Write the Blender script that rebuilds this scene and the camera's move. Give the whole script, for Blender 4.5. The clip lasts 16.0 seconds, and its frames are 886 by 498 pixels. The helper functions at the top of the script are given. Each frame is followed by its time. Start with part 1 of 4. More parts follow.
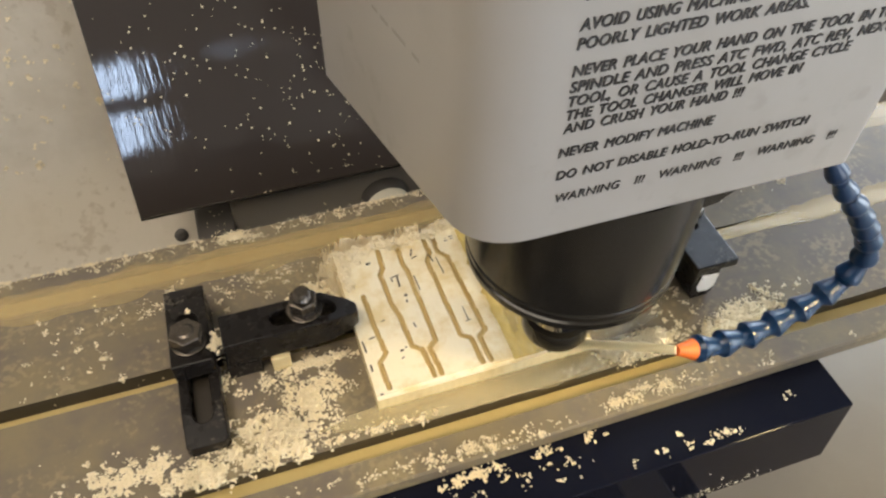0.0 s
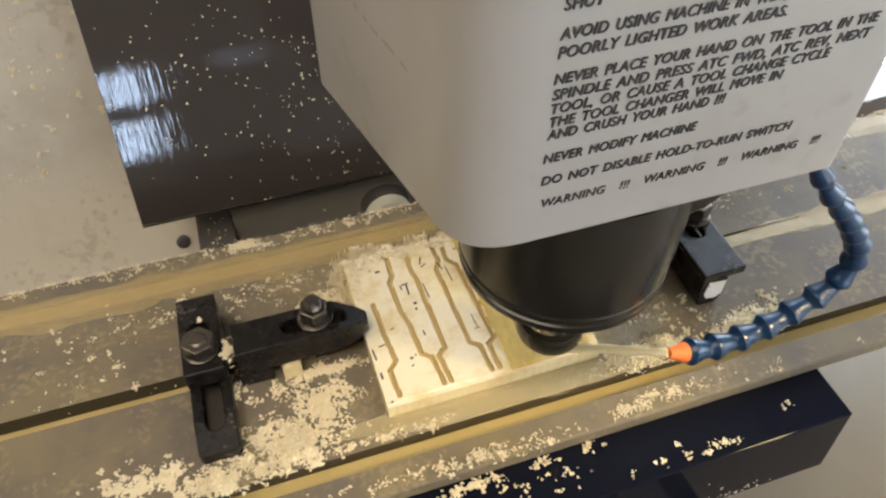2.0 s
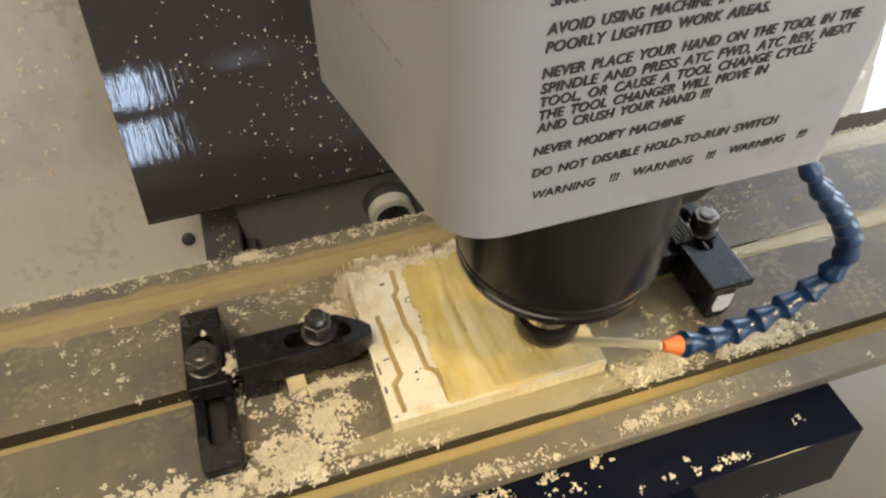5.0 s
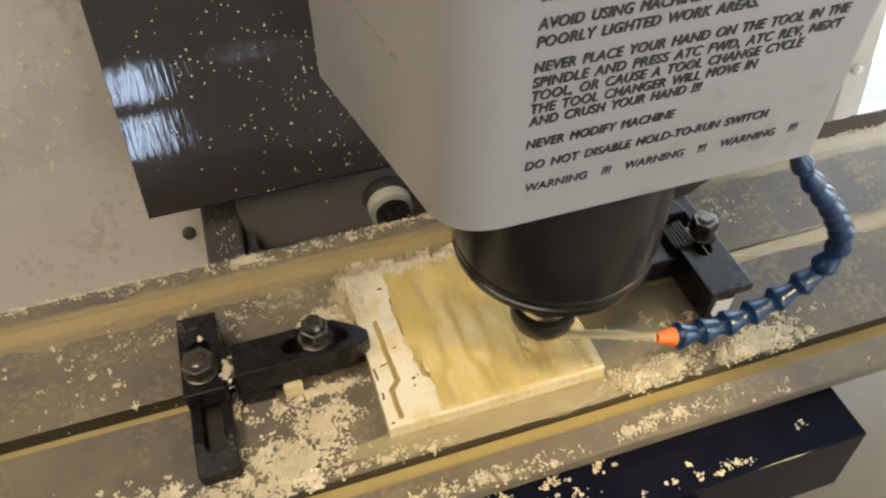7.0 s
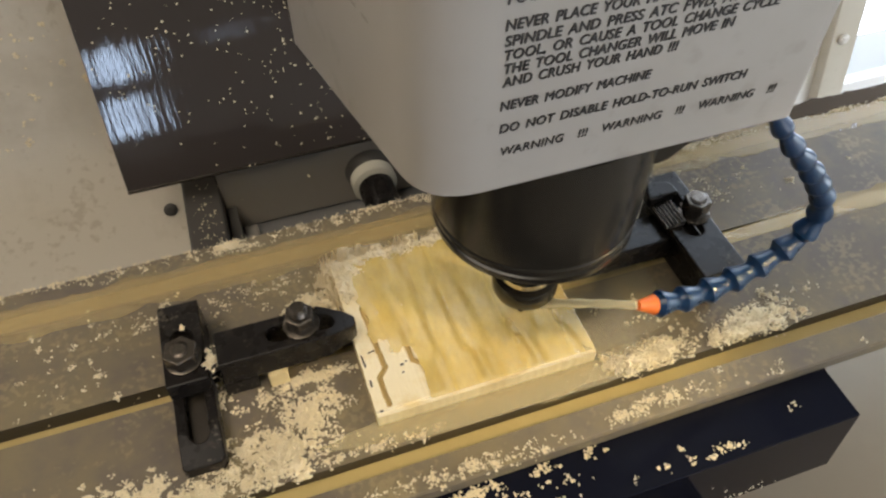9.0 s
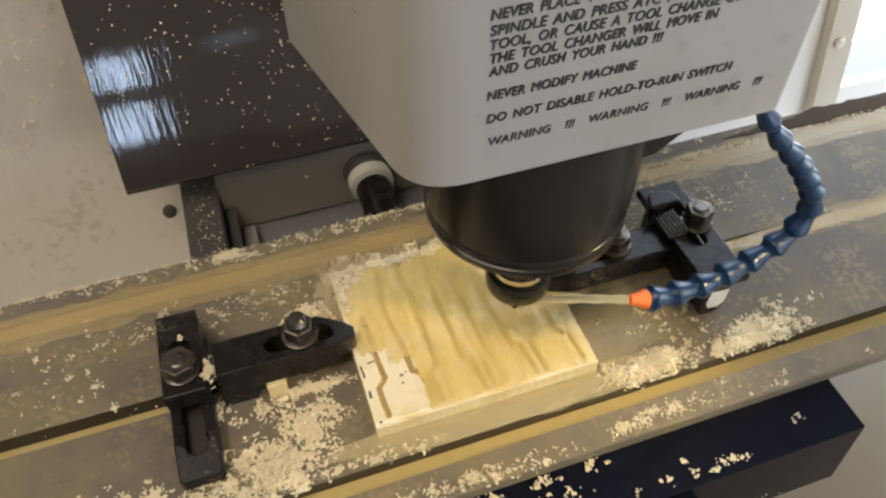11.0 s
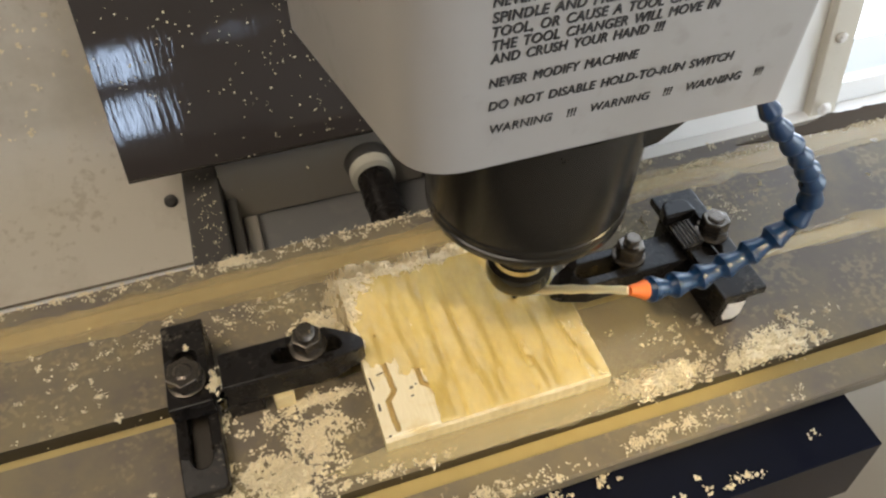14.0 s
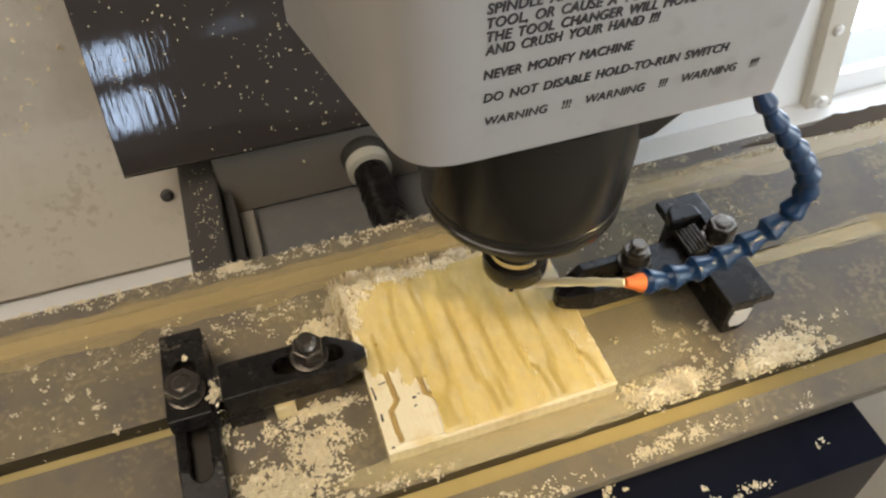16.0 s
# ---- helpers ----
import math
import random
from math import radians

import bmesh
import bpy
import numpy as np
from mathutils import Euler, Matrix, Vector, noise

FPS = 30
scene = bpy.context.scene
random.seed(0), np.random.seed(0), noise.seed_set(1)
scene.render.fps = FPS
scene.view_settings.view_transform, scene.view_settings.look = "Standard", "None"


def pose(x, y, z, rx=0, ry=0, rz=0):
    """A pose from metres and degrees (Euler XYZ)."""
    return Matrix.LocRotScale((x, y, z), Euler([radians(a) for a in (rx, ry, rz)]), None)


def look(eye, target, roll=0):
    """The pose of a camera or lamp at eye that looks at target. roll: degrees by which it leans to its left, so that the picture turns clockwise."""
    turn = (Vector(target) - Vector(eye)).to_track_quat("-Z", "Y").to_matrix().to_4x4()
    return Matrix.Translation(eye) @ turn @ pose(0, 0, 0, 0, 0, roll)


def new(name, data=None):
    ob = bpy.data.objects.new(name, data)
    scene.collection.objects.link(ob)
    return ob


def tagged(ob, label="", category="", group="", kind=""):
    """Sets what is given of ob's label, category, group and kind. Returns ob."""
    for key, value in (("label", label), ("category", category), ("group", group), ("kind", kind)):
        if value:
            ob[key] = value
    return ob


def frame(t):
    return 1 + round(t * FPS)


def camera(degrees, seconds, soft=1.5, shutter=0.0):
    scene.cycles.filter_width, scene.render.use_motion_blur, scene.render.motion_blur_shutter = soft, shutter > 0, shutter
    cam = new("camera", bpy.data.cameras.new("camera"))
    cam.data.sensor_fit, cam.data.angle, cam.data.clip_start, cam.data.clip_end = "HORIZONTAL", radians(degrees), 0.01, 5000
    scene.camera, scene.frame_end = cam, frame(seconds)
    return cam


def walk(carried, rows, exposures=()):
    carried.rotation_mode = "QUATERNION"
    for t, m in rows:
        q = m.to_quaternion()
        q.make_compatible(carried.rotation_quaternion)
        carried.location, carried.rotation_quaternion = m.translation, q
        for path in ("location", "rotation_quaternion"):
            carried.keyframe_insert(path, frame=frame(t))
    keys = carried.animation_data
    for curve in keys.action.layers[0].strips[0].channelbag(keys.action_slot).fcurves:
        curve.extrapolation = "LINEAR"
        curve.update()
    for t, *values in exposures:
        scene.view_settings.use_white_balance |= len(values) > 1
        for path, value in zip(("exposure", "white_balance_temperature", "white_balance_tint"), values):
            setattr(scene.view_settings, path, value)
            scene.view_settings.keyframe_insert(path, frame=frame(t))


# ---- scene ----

# The mill's table stands with its top at z = 0; x runs along the table, y to the column.
cam = camera(61.78, 16.0, soft=2.3)
EYES = [
    (0, -0.0200, -0.2634, 0.5128, 41.762, -0.671, -18.459),
    (0.5, -0.0182, -0.2636, 0.5139, 41.902, -0.633, -18.356),
    (1, -0.0164, -0.2670, 0.5150, 41.937, -0.436, -18.26),
    (1.5, -0.0139, -0.2696, 0.5166, 42.157, -0.291, -18.331),
    (2, -0.0142, -0.2712, 0.5177, 42.251, -0.223, -18.326),
    (2.5, -0.0149, -0.2729, 0.5178, 42.424, -0.291, -18.31),
    (3, -0.0137, -0.2750, 0.5184, 42.451, -0.227, -18.226),
    (3.5, -0.0128, -0.2769, 0.5199, 42.481, -0.13, -18.254),
    (4, -0.0120, -0.2795, 0.5197, 42.539, -0.039, -18.141),
    (6.5, -0.0109, -0.2870, 0.5244, 42.024, 0.24, -17.864),
    (7, -0.0095, -0.2889, 0.5245, 41.981, 0.217, -17.867),
    (7.5, -0.0073, -0.2897, 0.5236, 41.725, 0.265, -17.906),
    (8, -0.0018, -0.2880, 0.5238, 40.83, 0.741, -18.468),
    (8.5, -0.0030, -0.2899, 0.5188, 40.338, 0.089, -18.807),
    (11, 0.0006, -0.3051, 0.5129, 41.076, 0.246, -18.672),
    (11.5, 0.0009, -0.3066, 0.5124, 41.064, 0.217, -18.506),
    (12, 0.0001, -0.3106, 0.5128, 41.096, 0.311, -18.599),
    (12.5, -0.0001, -0.3112, 0.5110, 41.055, 0.222, -18.472),
    (13, -0.0015, -0.3097, 0.5124, 40.95, 0.102, -18.405),
    (13.5, -0.0025, -0.3085, 0.5110, 40.818, 0.019, -18.33),
    (14, -0.0009, -0.3089, 0.5118, 40.668, 0.017, -18.345),
    (14.5, -0.0009, -0.3097, 0.5119, 40.501, -0.037, -18.38),
    (15, -0.0018, -0.3085, 0.5113, 40.457, -0.089, -18.447),
    (15.5, -0.0021, -0.3087, 0.5103, 40.33, -0.099, -18.466),
    (16, 0.0001, -0.3098, 0.5107, 40.248, 0.007, -18.591),
]
walk(cam, [(t, pose(x, y, z, rx, ry, rz)) for t, x, y, z, rx, ry, rz in EYES],
     exposures=[(0, 0.02), (3, -0.05), (4.2, -0.09), (6.5, -0.22), (7.5, -0.28), (8.5, -0.38), (11, -0.30), (16, -0.33)])

# travel of the table: seconds, x, y
TRAVEL = [(0, -0.0065, 0.1063), (0.5, -0.0030, 0.1062), (1, 0.0008, 0.1061), (1.5, 0.0024, 0.1034), (2, 0.0028, 0.0997), (2.5, 0.0031, 0.0962), (3, 0.0031, 0.0923), (3.5, 0.0032, 0.0882), (4, 0.0034, 0.0850), (6.5, -0.0026, 0.0700), (7, -0.0025, 0.0666), (7.5, -0.0023, 0.0626), (8, -0.0027, 0.0585), (8.5, -0.0023, 0.0552), (11, -0.0015, 0.0373), (11.5, -0.0014, 0.0337), (12, -0.0012, 0.0302), (12.5, -0.0010, 0.0263), (13, -0.0006, 0.0226), (13.5, -0.0003, 0.0191), (14, -0.0004, 0.0151), (14.5, -0.0002, 0.0114), (15, 0.0000, 0.0075), (15.5, 0.0000, 0.0034), (16, 0.0000, 0.0000), ]


# ---------------------------------------------------------------- world and light
world = bpy.data.worlds.new("sky")
scene.world = world
world.use_nodes = True
wn = world.node_tree.nodes
sky = wn.new("ShaderNodeTexSky")
sky.sky_type, sky.sun_disc = "NISHITA", False
sky.sun_elevation, sky.sun_rotation = radians(35), radians(200)
wn["Background"].inputs[1].default_value = 0.08
world.node_tree.links.new(sky.outputs[0], wn["Background"].inputs[0])


def area(name, m, sx, sy, watts, colour):
    lamp = bpy.data.lights.new(name, "AREA")
    lamp.shape, lamp.size, lamp.size_y, lamp.energy, lamp.color = "RECTANGLE", sx, sy, watts, colour
    ob = new(name, lamp)
    ob.matrix_basis = m
    return ob


# unseen source added to throw bluish light on the head from front right
area("doorway_daylight", look((1.9, -3.3, 0.75), (0.15, 0.0, 0.2)), 1.7, 2.3, 70, (0.90, 0.93, 1.0))
# lamp added low at the right to brighten the white back panel, no window there
area("window_daylight_side", look((1.62, -0.30, 0.12), (0.75, 0.46, 0.0)), 0.8, 0.35, 9, (0.80, 0.90, 1.0))
area("ceiling_tubes", look((-1.0, -0.5, 2.82), (0.0, -0.2, 0.0)), 2.4, 1.5, 88, (1.0, 0.86, 0.70))
spot = bpy.data.lights.new("work_lamp_beam", "SPOT")
spot.energy, spot.color, spot.spot_size, spot.spot_blend, spot.shadow_soft_size = 15.0, (1.0, 0.77, 0.38), radians(34), 0.9, 0.04
new("work_lamp_beam", spot).matrix_basis = look((0.60, -0.30, 0.42), (0.15, -0.03, 0.0))

# ---------------------------------------------------------------- materials
def mat(name, dark, light, scale=40.0, rough=0.5, metal=0.0, bump=0.0, fine=6.0, vary=0.1, stain=None, amount=0.5, stain_scale=12.0,
        edge=(0.45, 0.65), alpha=1.0, coat=0.0, stretch=(1, 1, 1), spec=0.5):
    m = bpy.data.materials.new(name)
    m.use_nodes = True
    nt = m.node_tree
    b = nt.nodes["Principled BSDF"]

    def node(kind, **sets):
        n = nt.nodes.new(kind)
        for k, v in sets.items():
            n.inputs[k].default_value = v
        return n

    co = nt.nodes.new("ShaderNodeTexCoord")
    mp = node("ShaderNodeMapping", Scale=stretch)
    nt.links.new(co.outputs["Object"], mp.inputs[0])
    big = node("ShaderNodeTexNoise", Scale=scale, Detail=6.0, Roughness=0.6)
    small = node("ShaderNodeTexNoise", Scale=scale * fine, Detail=4.0, Roughness=0.7)
    for n in (big, small):
        nt.links.new(mp.outputs[0], n.inputs["Vector"])
    add = nt.nodes.new("ShaderNodeMath")
    add.operation = "MULTIPLY_ADD"
    nt.links.new(small.outputs["Fac"], add.inputs[0])
    add.inputs[1].default_value = 0.5
    half = nt.nodes.new("ShaderNodeMath")
    half.operation = "MULTIPLY"
    half.inputs[1].default_value = 0.5
    nt.links.new(big.outputs["Fac"], half.inputs[0])
    nt.links.new(half.outputs[0], add.inputs[2])
    ramp = nt.nodes.new("ShaderNodeValToRGB")
    ramp.color_ramp.elements[0].position, ramp.color_ramp.elements[1].position = 0.13, 0.34
    ramp.color_ramp.elements[0].color, ramp.color_ramp.elements[1].color = (*dark, 1), (*light, 1)
    nt.links.new(add.outputs[0], ramp.inputs[0])
    colour = ramp.outputs[0]
    if stain:
        patch = node("ShaderNodeTexNoise", Scale=stain_scale, Detail=5.0, Roughness=0.65)
        nt.links.new(co.outputs["Object"], patch.inputs["Vector"])
        mr = node("ShaderNodeMapRange", **{"From Min": edge[0], "From Max": edge[1], "To Max": amount})
        nt.links.new(patch.outputs["Fac"], mr.inputs[0])
        mix = nt.nodes.new("ShaderNodeMix")
        mix.data_type = "RGBA"
        nt.links.new(mr.outputs[0], mix.inputs[0])
        nt.links.new(colour, mix.inputs[6])
        mix.inputs[7].default_value = (*stain, 1)
        colour = mix.outputs[2]
    nt.links.new(colour, b.inputs["Base Color"])
    rr = node("ShaderNodeMapRange", **{"To Min": max(0.02, rough - vary), "To Max": min(1, rough + vary)})
    nt.links.new(big.outputs["Fac"], rr.inputs[0])
    nt.links.new(rr.outputs[0], b.inputs["Roughness"])
    b.inputs["Metallic"].default_value = metal
    b.inputs["Alpha"].default_value = alpha
    b.inputs["Coat Weight"].default_value = coat
    b.inputs["Coat Roughness"].default_value = 0.12
    b.inputs["Specular IOR Level"].default_value = spec
    if bump:
        bp = node("ShaderNodeBump", Strength=bump, Distance=0.002)
        nt.links.new(add.outputs[0], bp.inputs["Height"])
        nt.links.new(bp.outputs[0], b.inputs["Normal"])
    return m


def glow(name, colour, strength):
    m = bpy.data.materials.new(name)
    m.use_nodes = True
    b = m.node_tree.nodes["Principled BSDF"]
    b.inputs["Base Color"].default_value = (0.02, 0.02, 0.02, 1)
    b.inputs["Emission Color"].default_value = (*colour, 1)
    b.inputs["Emission Strength"].default_value = strength
    return m


STEEL = mat("wet table steel", (0.092, 0.078, 0.064), (0.160, 0.136, 0.112), 9, 0.42, 0.0, 0.05, 14, 0.14, (0.255, 0.208, 0.120), 0.7, 11, (0.40, 0.62), spec=0.16)
CAST = mat("dark cast iron", (0.035, 0.032, 0.03), (0.075, 0.07, 0.065), 30, 0.5, 0.2, 0.15)
SLAB = mat("black gloss way cover", (0.0035, 0.004, 0.008), (0.007, 0.008, 0.015), 14, 0.07, 0.0, 0.03, 8, 0.04, spec=0.1)
PLATE = mat("dark wet sheet steel", (0.029, 0.0235, 0.0215), (0.049, 0.041, 0.038), 10, 0.03, 0.0, 0.022, 9, 0.02, stretch=(9, 1, 1), spec=0.6)
CREAM = mat("cream painted sheet", (0.50, 0.46, 0.38), (0.60, 0.555, 0.47), 6, 0.34, 0.0, 0.04, 20, 0.12, (0.37, 0.32, 0.235), 0.5, 7, (0.5, 0.75), coat=0.35)
WHITE = mat("white painted sheet", (0.74, 0.735, 0.72), (0.82, 0.815, 0.80), 8, 0.5, 0.0, 0.03)
COVER = mat("grey painted head cover", (0.34, 0.32, 0.29), (0.385, 0.365, 0.335), 5, 0.34, 0.0, 0.02, 30, 0.1, (0.28, 0.26, 0.21), 0.35, 9, (0.5, 0.8), coat=0.35)
BLACK = mat("black spindle enamel", (0.007, 0.0066, 0.0062), (0.015, 0.0138, 0.012), 25, 0.22, 0.0, 0.03, 6, 0.08, (0.04, 0.033, 0.02), 0.3, 20, (0.52, 0.8), spec=0.4)
OXIDE = mat("black oxide steel", (0.004, 0.0035, 0.0035), (0.011, 0.0095, 0.009), 50, 0.28, 0.0, 0.08, 5, 0.12, (0.06, 0.05, 0.038), 0.5, 70, (0.56, 0.78), spec=0.22)
WORN = mat("worn oiled steel", (0.02, 0.017, 0.014), (0.10, 0.086, 0.072), 130, 0.16, 0.75, 0.2, 5, 0.1, (0.30, 0.26, 0.21), 0.6, 110, (0.58, 0.72))
CHROME = mat("ground steel", (0.34, 0.33, 0.31), (0.5, 0.48, 0.46), 60, 0.16, 1.0, 0.0)
FOAM = mat("cream tooling board", (0.62, 0.50, 0.25), (0.78, 0.66, 0.38), 26, 0.5, 0.0, 0.12, 12, 0.12, (0.56, 0.40, 0.16), 0.55, 22, (0.46, 0.7))
SKIN = mat("pale planed skin", (0.73, 0.63, 0.42), (0.83, 0.75, 0.55), 40, 0.55, 0.0, 0.1, 8, 0.1, (0.68, 0.53, 0.24), 0.7, 38, (0.46, 0.64))
CHIP = mat("cream shavings", (0.53, 0.44, 0.28), (0.78, 0.69, 0.49), 300, 0.7, 0.0, 0.0, 4)
COOLANT = mat("yellow coolant", (0.43, 0.33, 0.125), (0.54, 0.43, 0.19), 14, 0.3, 0.0, 0.05, 7, 0.08, (0.46, 0.34, 0.13), 0.5, 16, (0.45, 0.7))
FILM = mat("thin coolant film", (0.77, 0.57, 0.15), (0.83, 0.64, 0.20), 26, 0.18, 0.0, 0.08, 3, 0.08, (0.90, 0.77, 0.42), 0.4, 26, (0.46, 0.70), alpha=0.4, stretch=(1.0, 0.4, 1))
STREAM = mat("cream coolant jet", (0.92, 0.76, 0.40), (0.97, 0.86, 0.54), 60, 0.2)
BLUE = mat("blue hose plastic", (0.0015, 0.015, 0.048), (0.003, 0.026, 0.082), 60, 0.30, 0.0, 0.05, 5, 0.1, (0.05, 0.09, 0.15), 0.2, 90, (0.6, 0.8))
ORANGE = mat("orange nozzle plastic", (0.66, 0.115, 0.012), (0.78, 0.17, 0.022), 80, 0.42)
INK = mat("black screen print", (0.018, 0.016, 0.016), (0.03, 0.028, 0.028), 200, 0.5)
FAINT = mat("faded screen print", (0.10, 0.095, 0.085), (0.30, 0.28, 0.25), 300, 0.5)
BURN = mat("dark pencil mark", (0.015, 0.012, 0.012), (0.06, 0.05, 0.04), 400, 0.6)
NYLON = mat("off white nylon", (0.42, 0.40, 0.32), (0.55, 0.53, 0.44), 60, 0.5)
WALL = mat("workshop wall paint", (0.20, 0.18, 0.15), (0.26, 0.24, 0.20), 2, 0.7)
FLOOR = mat("workshop concrete", (0.16, 0.15, 0.14), (0.26, 0.25, 0.23), 3, 0.7, 0, 0.1)
nt = FILM.node_tree
cloud = nt.nodes.new("ShaderNodeTexNoise")
cloud.inputs["Scale"].default_value, cloud.inputs["Detail"].default_value, cloud.inputs["Roughness"].default_value = 24.0, 5.0, 0.65
span = nt.nodes.new("ShaderNodeMapRange")
span.inputs["From Min"].default_value, span.inputs["From Max"].default_value = 0.36, 0.62
span.inputs["To Min"].default_value, span.inputs["To Max"].default_value = 0.36, 0.64
own = nt.nodes.new("ShaderNodeObjectInfo")
far = nt.nodes.new("ShaderNodeVectorMath")
far.operation = "SCALE"
far.inputs[0].default_value, far.inputs["Scale"].default_value = (7.0, 3.0, 5.0), 1.0
nt.links.new(own.outputs["Random"], far.inputs["Scale"])
nt.links.new(far.outputs[0], nt.nodes["Mapping"].inputs["Location"])
nt.links.new(nt.nodes["Mapping"].outputs[0], cloud.inputs["Vector"])
nt.links.new(cloud.outputs["Fac"], span.inputs[0])
nt.links.new(span.outputs[0], nt.nodes["Principled BSDF"].inputs["Alpha"])
BED = mat("wet grey casting", (0.085, 0.086, 0.088), (0.17, 0.168, 0.165), 12, 0.2, 0.0, 0.04, 6, 0.1, (0.30, 0.28, 0.23), 0.4, 9, (0.5, 0.7), spec=0.7)
RILL = mat("coolant rill on steel", (0.50, 0.37, 0.15), (0.60, 0.46, 0.22), 18, 0.3, 0.0, 0.05, 6, 0.1, alpha=0.42)
GROOVE = mat("coolant-stained groove", (0.38, 0.27, 0.095), (0.52, 0.38, 0.15), 60, 0.5, 0.0, 0.1)
PAN = mat("dirty wet chip pan", (0.19, 0.15, 0.103), (0.28, 0.225, 0.16), 5, 0.4, 0.0, 0.05, 14, 0.12, (0.33, 0.27, 0.19), 0.5, 6, (0.5, 0.7))
BARE = mat("bright bare steel", (0.34, 0.33, 0.31), (0.88, 0.86, 0.83), 160, 0.3, 0.35, 0.3)
# near-black that carries the shade down inside slots
SLOT_SHADE = mat("dark slot shade", (0.012, 0.010, 0.008), (0.035, 0.028, 0.020), 60, 0.4, 0.0, 0.1)
DAY = glow("daylight beyond the panes", (0.74, 0.85, 1.0), 9.0)
FILL_GLOW = glow("pale fill beyond the added opening", (0.80, 0.88, 1.0), 1.2)
SKYGLOW = glow("bright sky beyond the workshop windows", (0.58, 0.74, 1.0), 22.0)
SHELF = mat("dull brown casting", (0.20, 0.18, 0.155), (0.29, 0.265, 0.23), 12, 0.35, 0.0, 0.04, 8, 0.1, (0.30, 0.27, 0.21), 0.5, 40, (0.55, 0.72))
REAR_SHADE = mat("rear edge shade on steel", (0.050, 0.037, 0.026), (0.092, 0.070, 0.050), 30, 0.8, 0.0, 0.1, spec=0.2)
SEAM = mat("dirty sheet joint", (0.10, 0.085, 0.065), (0.20, 0.17, 0.13), 120, 0.6)


def flecked(m, colour, scale, lo, hi, amount, stretch=(1, 1, 1)):
    """Dried specks and smudges over a material's colour."""
    nt = m.node_tree
    b = nt.nodes["Principled BSDF"]
    under = b.inputs["Base Color"].links[0].from_socket
    co, mp = nt.nodes["Texture Coordinate"], nt.nodes.new("ShaderNodeMapping")
    mp.inputs["Scale"].default_value = stretch
    spots, area_of = nt.nodes.new("ShaderNodeTexNoise"), nt.nodes.new("ShaderNodeTexNoise")
    for n, k in ((spots, scale), (area_of, scale * 0.11)):
        n.inputs["Scale"].default_value, n.inputs["Detail"].default_value = k, 3.0
        nt.links.new(mp.outputs[0], n.inputs["Vector"])
    nt.links.new(co.outputs["Object"], mp.inputs[0])
    both = nt.nodes.new("ShaderNodeMath")
    both.operation = "MULTIPLY"
    nt.links.new(spots.outputs["Fac"], both.inputs[0])
    nt.links.new(area_of.outputs["Fac"], both.inputs[1])
    mr = nt.nodes.new("ShaderNodeMapRange")
    mr.inputs["From Min"].default_value, mr.inputs["From Max"].default_value, mr.inputs["To Max"].default_value = lo, hi, amount
    nt.links.new(both.outputs[0], mr.inputs[0])
    mix = nt.nodes.new("ShaderNodeMix")
    mix.data_type = "RGBA"
    mix.inputs[7].default_value = (*colour, 1)
    nt.links.new(mr.outputs[0], mix.inputs[0])
    nt.links.new(under, mix.inputs[6])
    nt.links.new(mix.outputs[2], b.inputs["Base Color"])


flecked(STEEL, (0.40, 0.33, 0.19), 180, 0.29, 0.37, 0.33)
flecked(COVER, (0.27, 0.25, 0.21), 60, 0.34, 0.42, 0.35)
flecked(CREAM, (0.33, 0.27, 0.18), 90, 0.33, 0.42, 0.4)
flecked(OXIDE, (0.16, 0.14, 0.11), 260, 0.35, 0.41, 0.5)

# streaks of oil running down the way cover
nt = PLATE.node_tree
runs, wave, dent = nt.nodes.new("ShaderNodeMapping"), nt.nodes.new("ShaderNodeTexNoise"), nt.nodes.new("ShaderNodeBump")
runs.inputs["Scale"].default_value = (210, 22, 22)
wave.inputs["Scale"].default_value, wave.inputs["Detail"].default_value = 1.0, 2.0
dent.inputs["Strength"].default_value, dent.inputs["Distance"].default_value = 0.25, 0.0006
nt.links.new(nt.nodes["Texture Coordinate"].outputs["Object"], runs.inputs[0])
nt.links.new(runs.outputs[0], wave.inputs["Vector"])
nt.links.new(wave.outputs["Fac"], dent.inputs["Height"])
nt.links.new(nt.nodes["Bump"].outputs[0], dent.inputs["Normal"])
nt.links.new(dent.outputs[0], nt.nodes["Principled BSDF"].inputs["Normal"])
LIT = glow("lamp tube", (1.0, 0.88, 0.7), 3.0)


# ---------------------------------------------------------------- mesh helpers
def part(name, bm, material, parent=None, label="", smooth=False):
    me = bpy.data.meshes.new(name)
    bmesh.ops.recalc_face_normals(bm, faces=bm.faces)
    for f in bm.faces:
        f.smooth = smooth
    bm.to_mesh(me)
    bm.free()
    me.materials.append(material)
    if smooth:
        me.set_sharp_from_angle(angle=radians(38))
    ob = new(name, me)
    if parent:
        ob.parent = parent
    if label:
        tagged(ob, label)
    return ob


def thing(name, at, label, category, group="", kind=""):
    ob = new(name)
    ob.empty_display_size = 0.02
    ob.location = at
    return tagged(ob, label, category, group, kind)


def bevel(bm, width, segments=2, angle=30):
    if width:
        es = [e for e in bm.edges if len(e.link_faces) == 2 and e.calc_face_angle(0) > radians(angle)]
        bmesh.ops.bevel(bm, geom=es, offset=width, segments=segments, profile=0.5, affect="EDGES")
    return bm


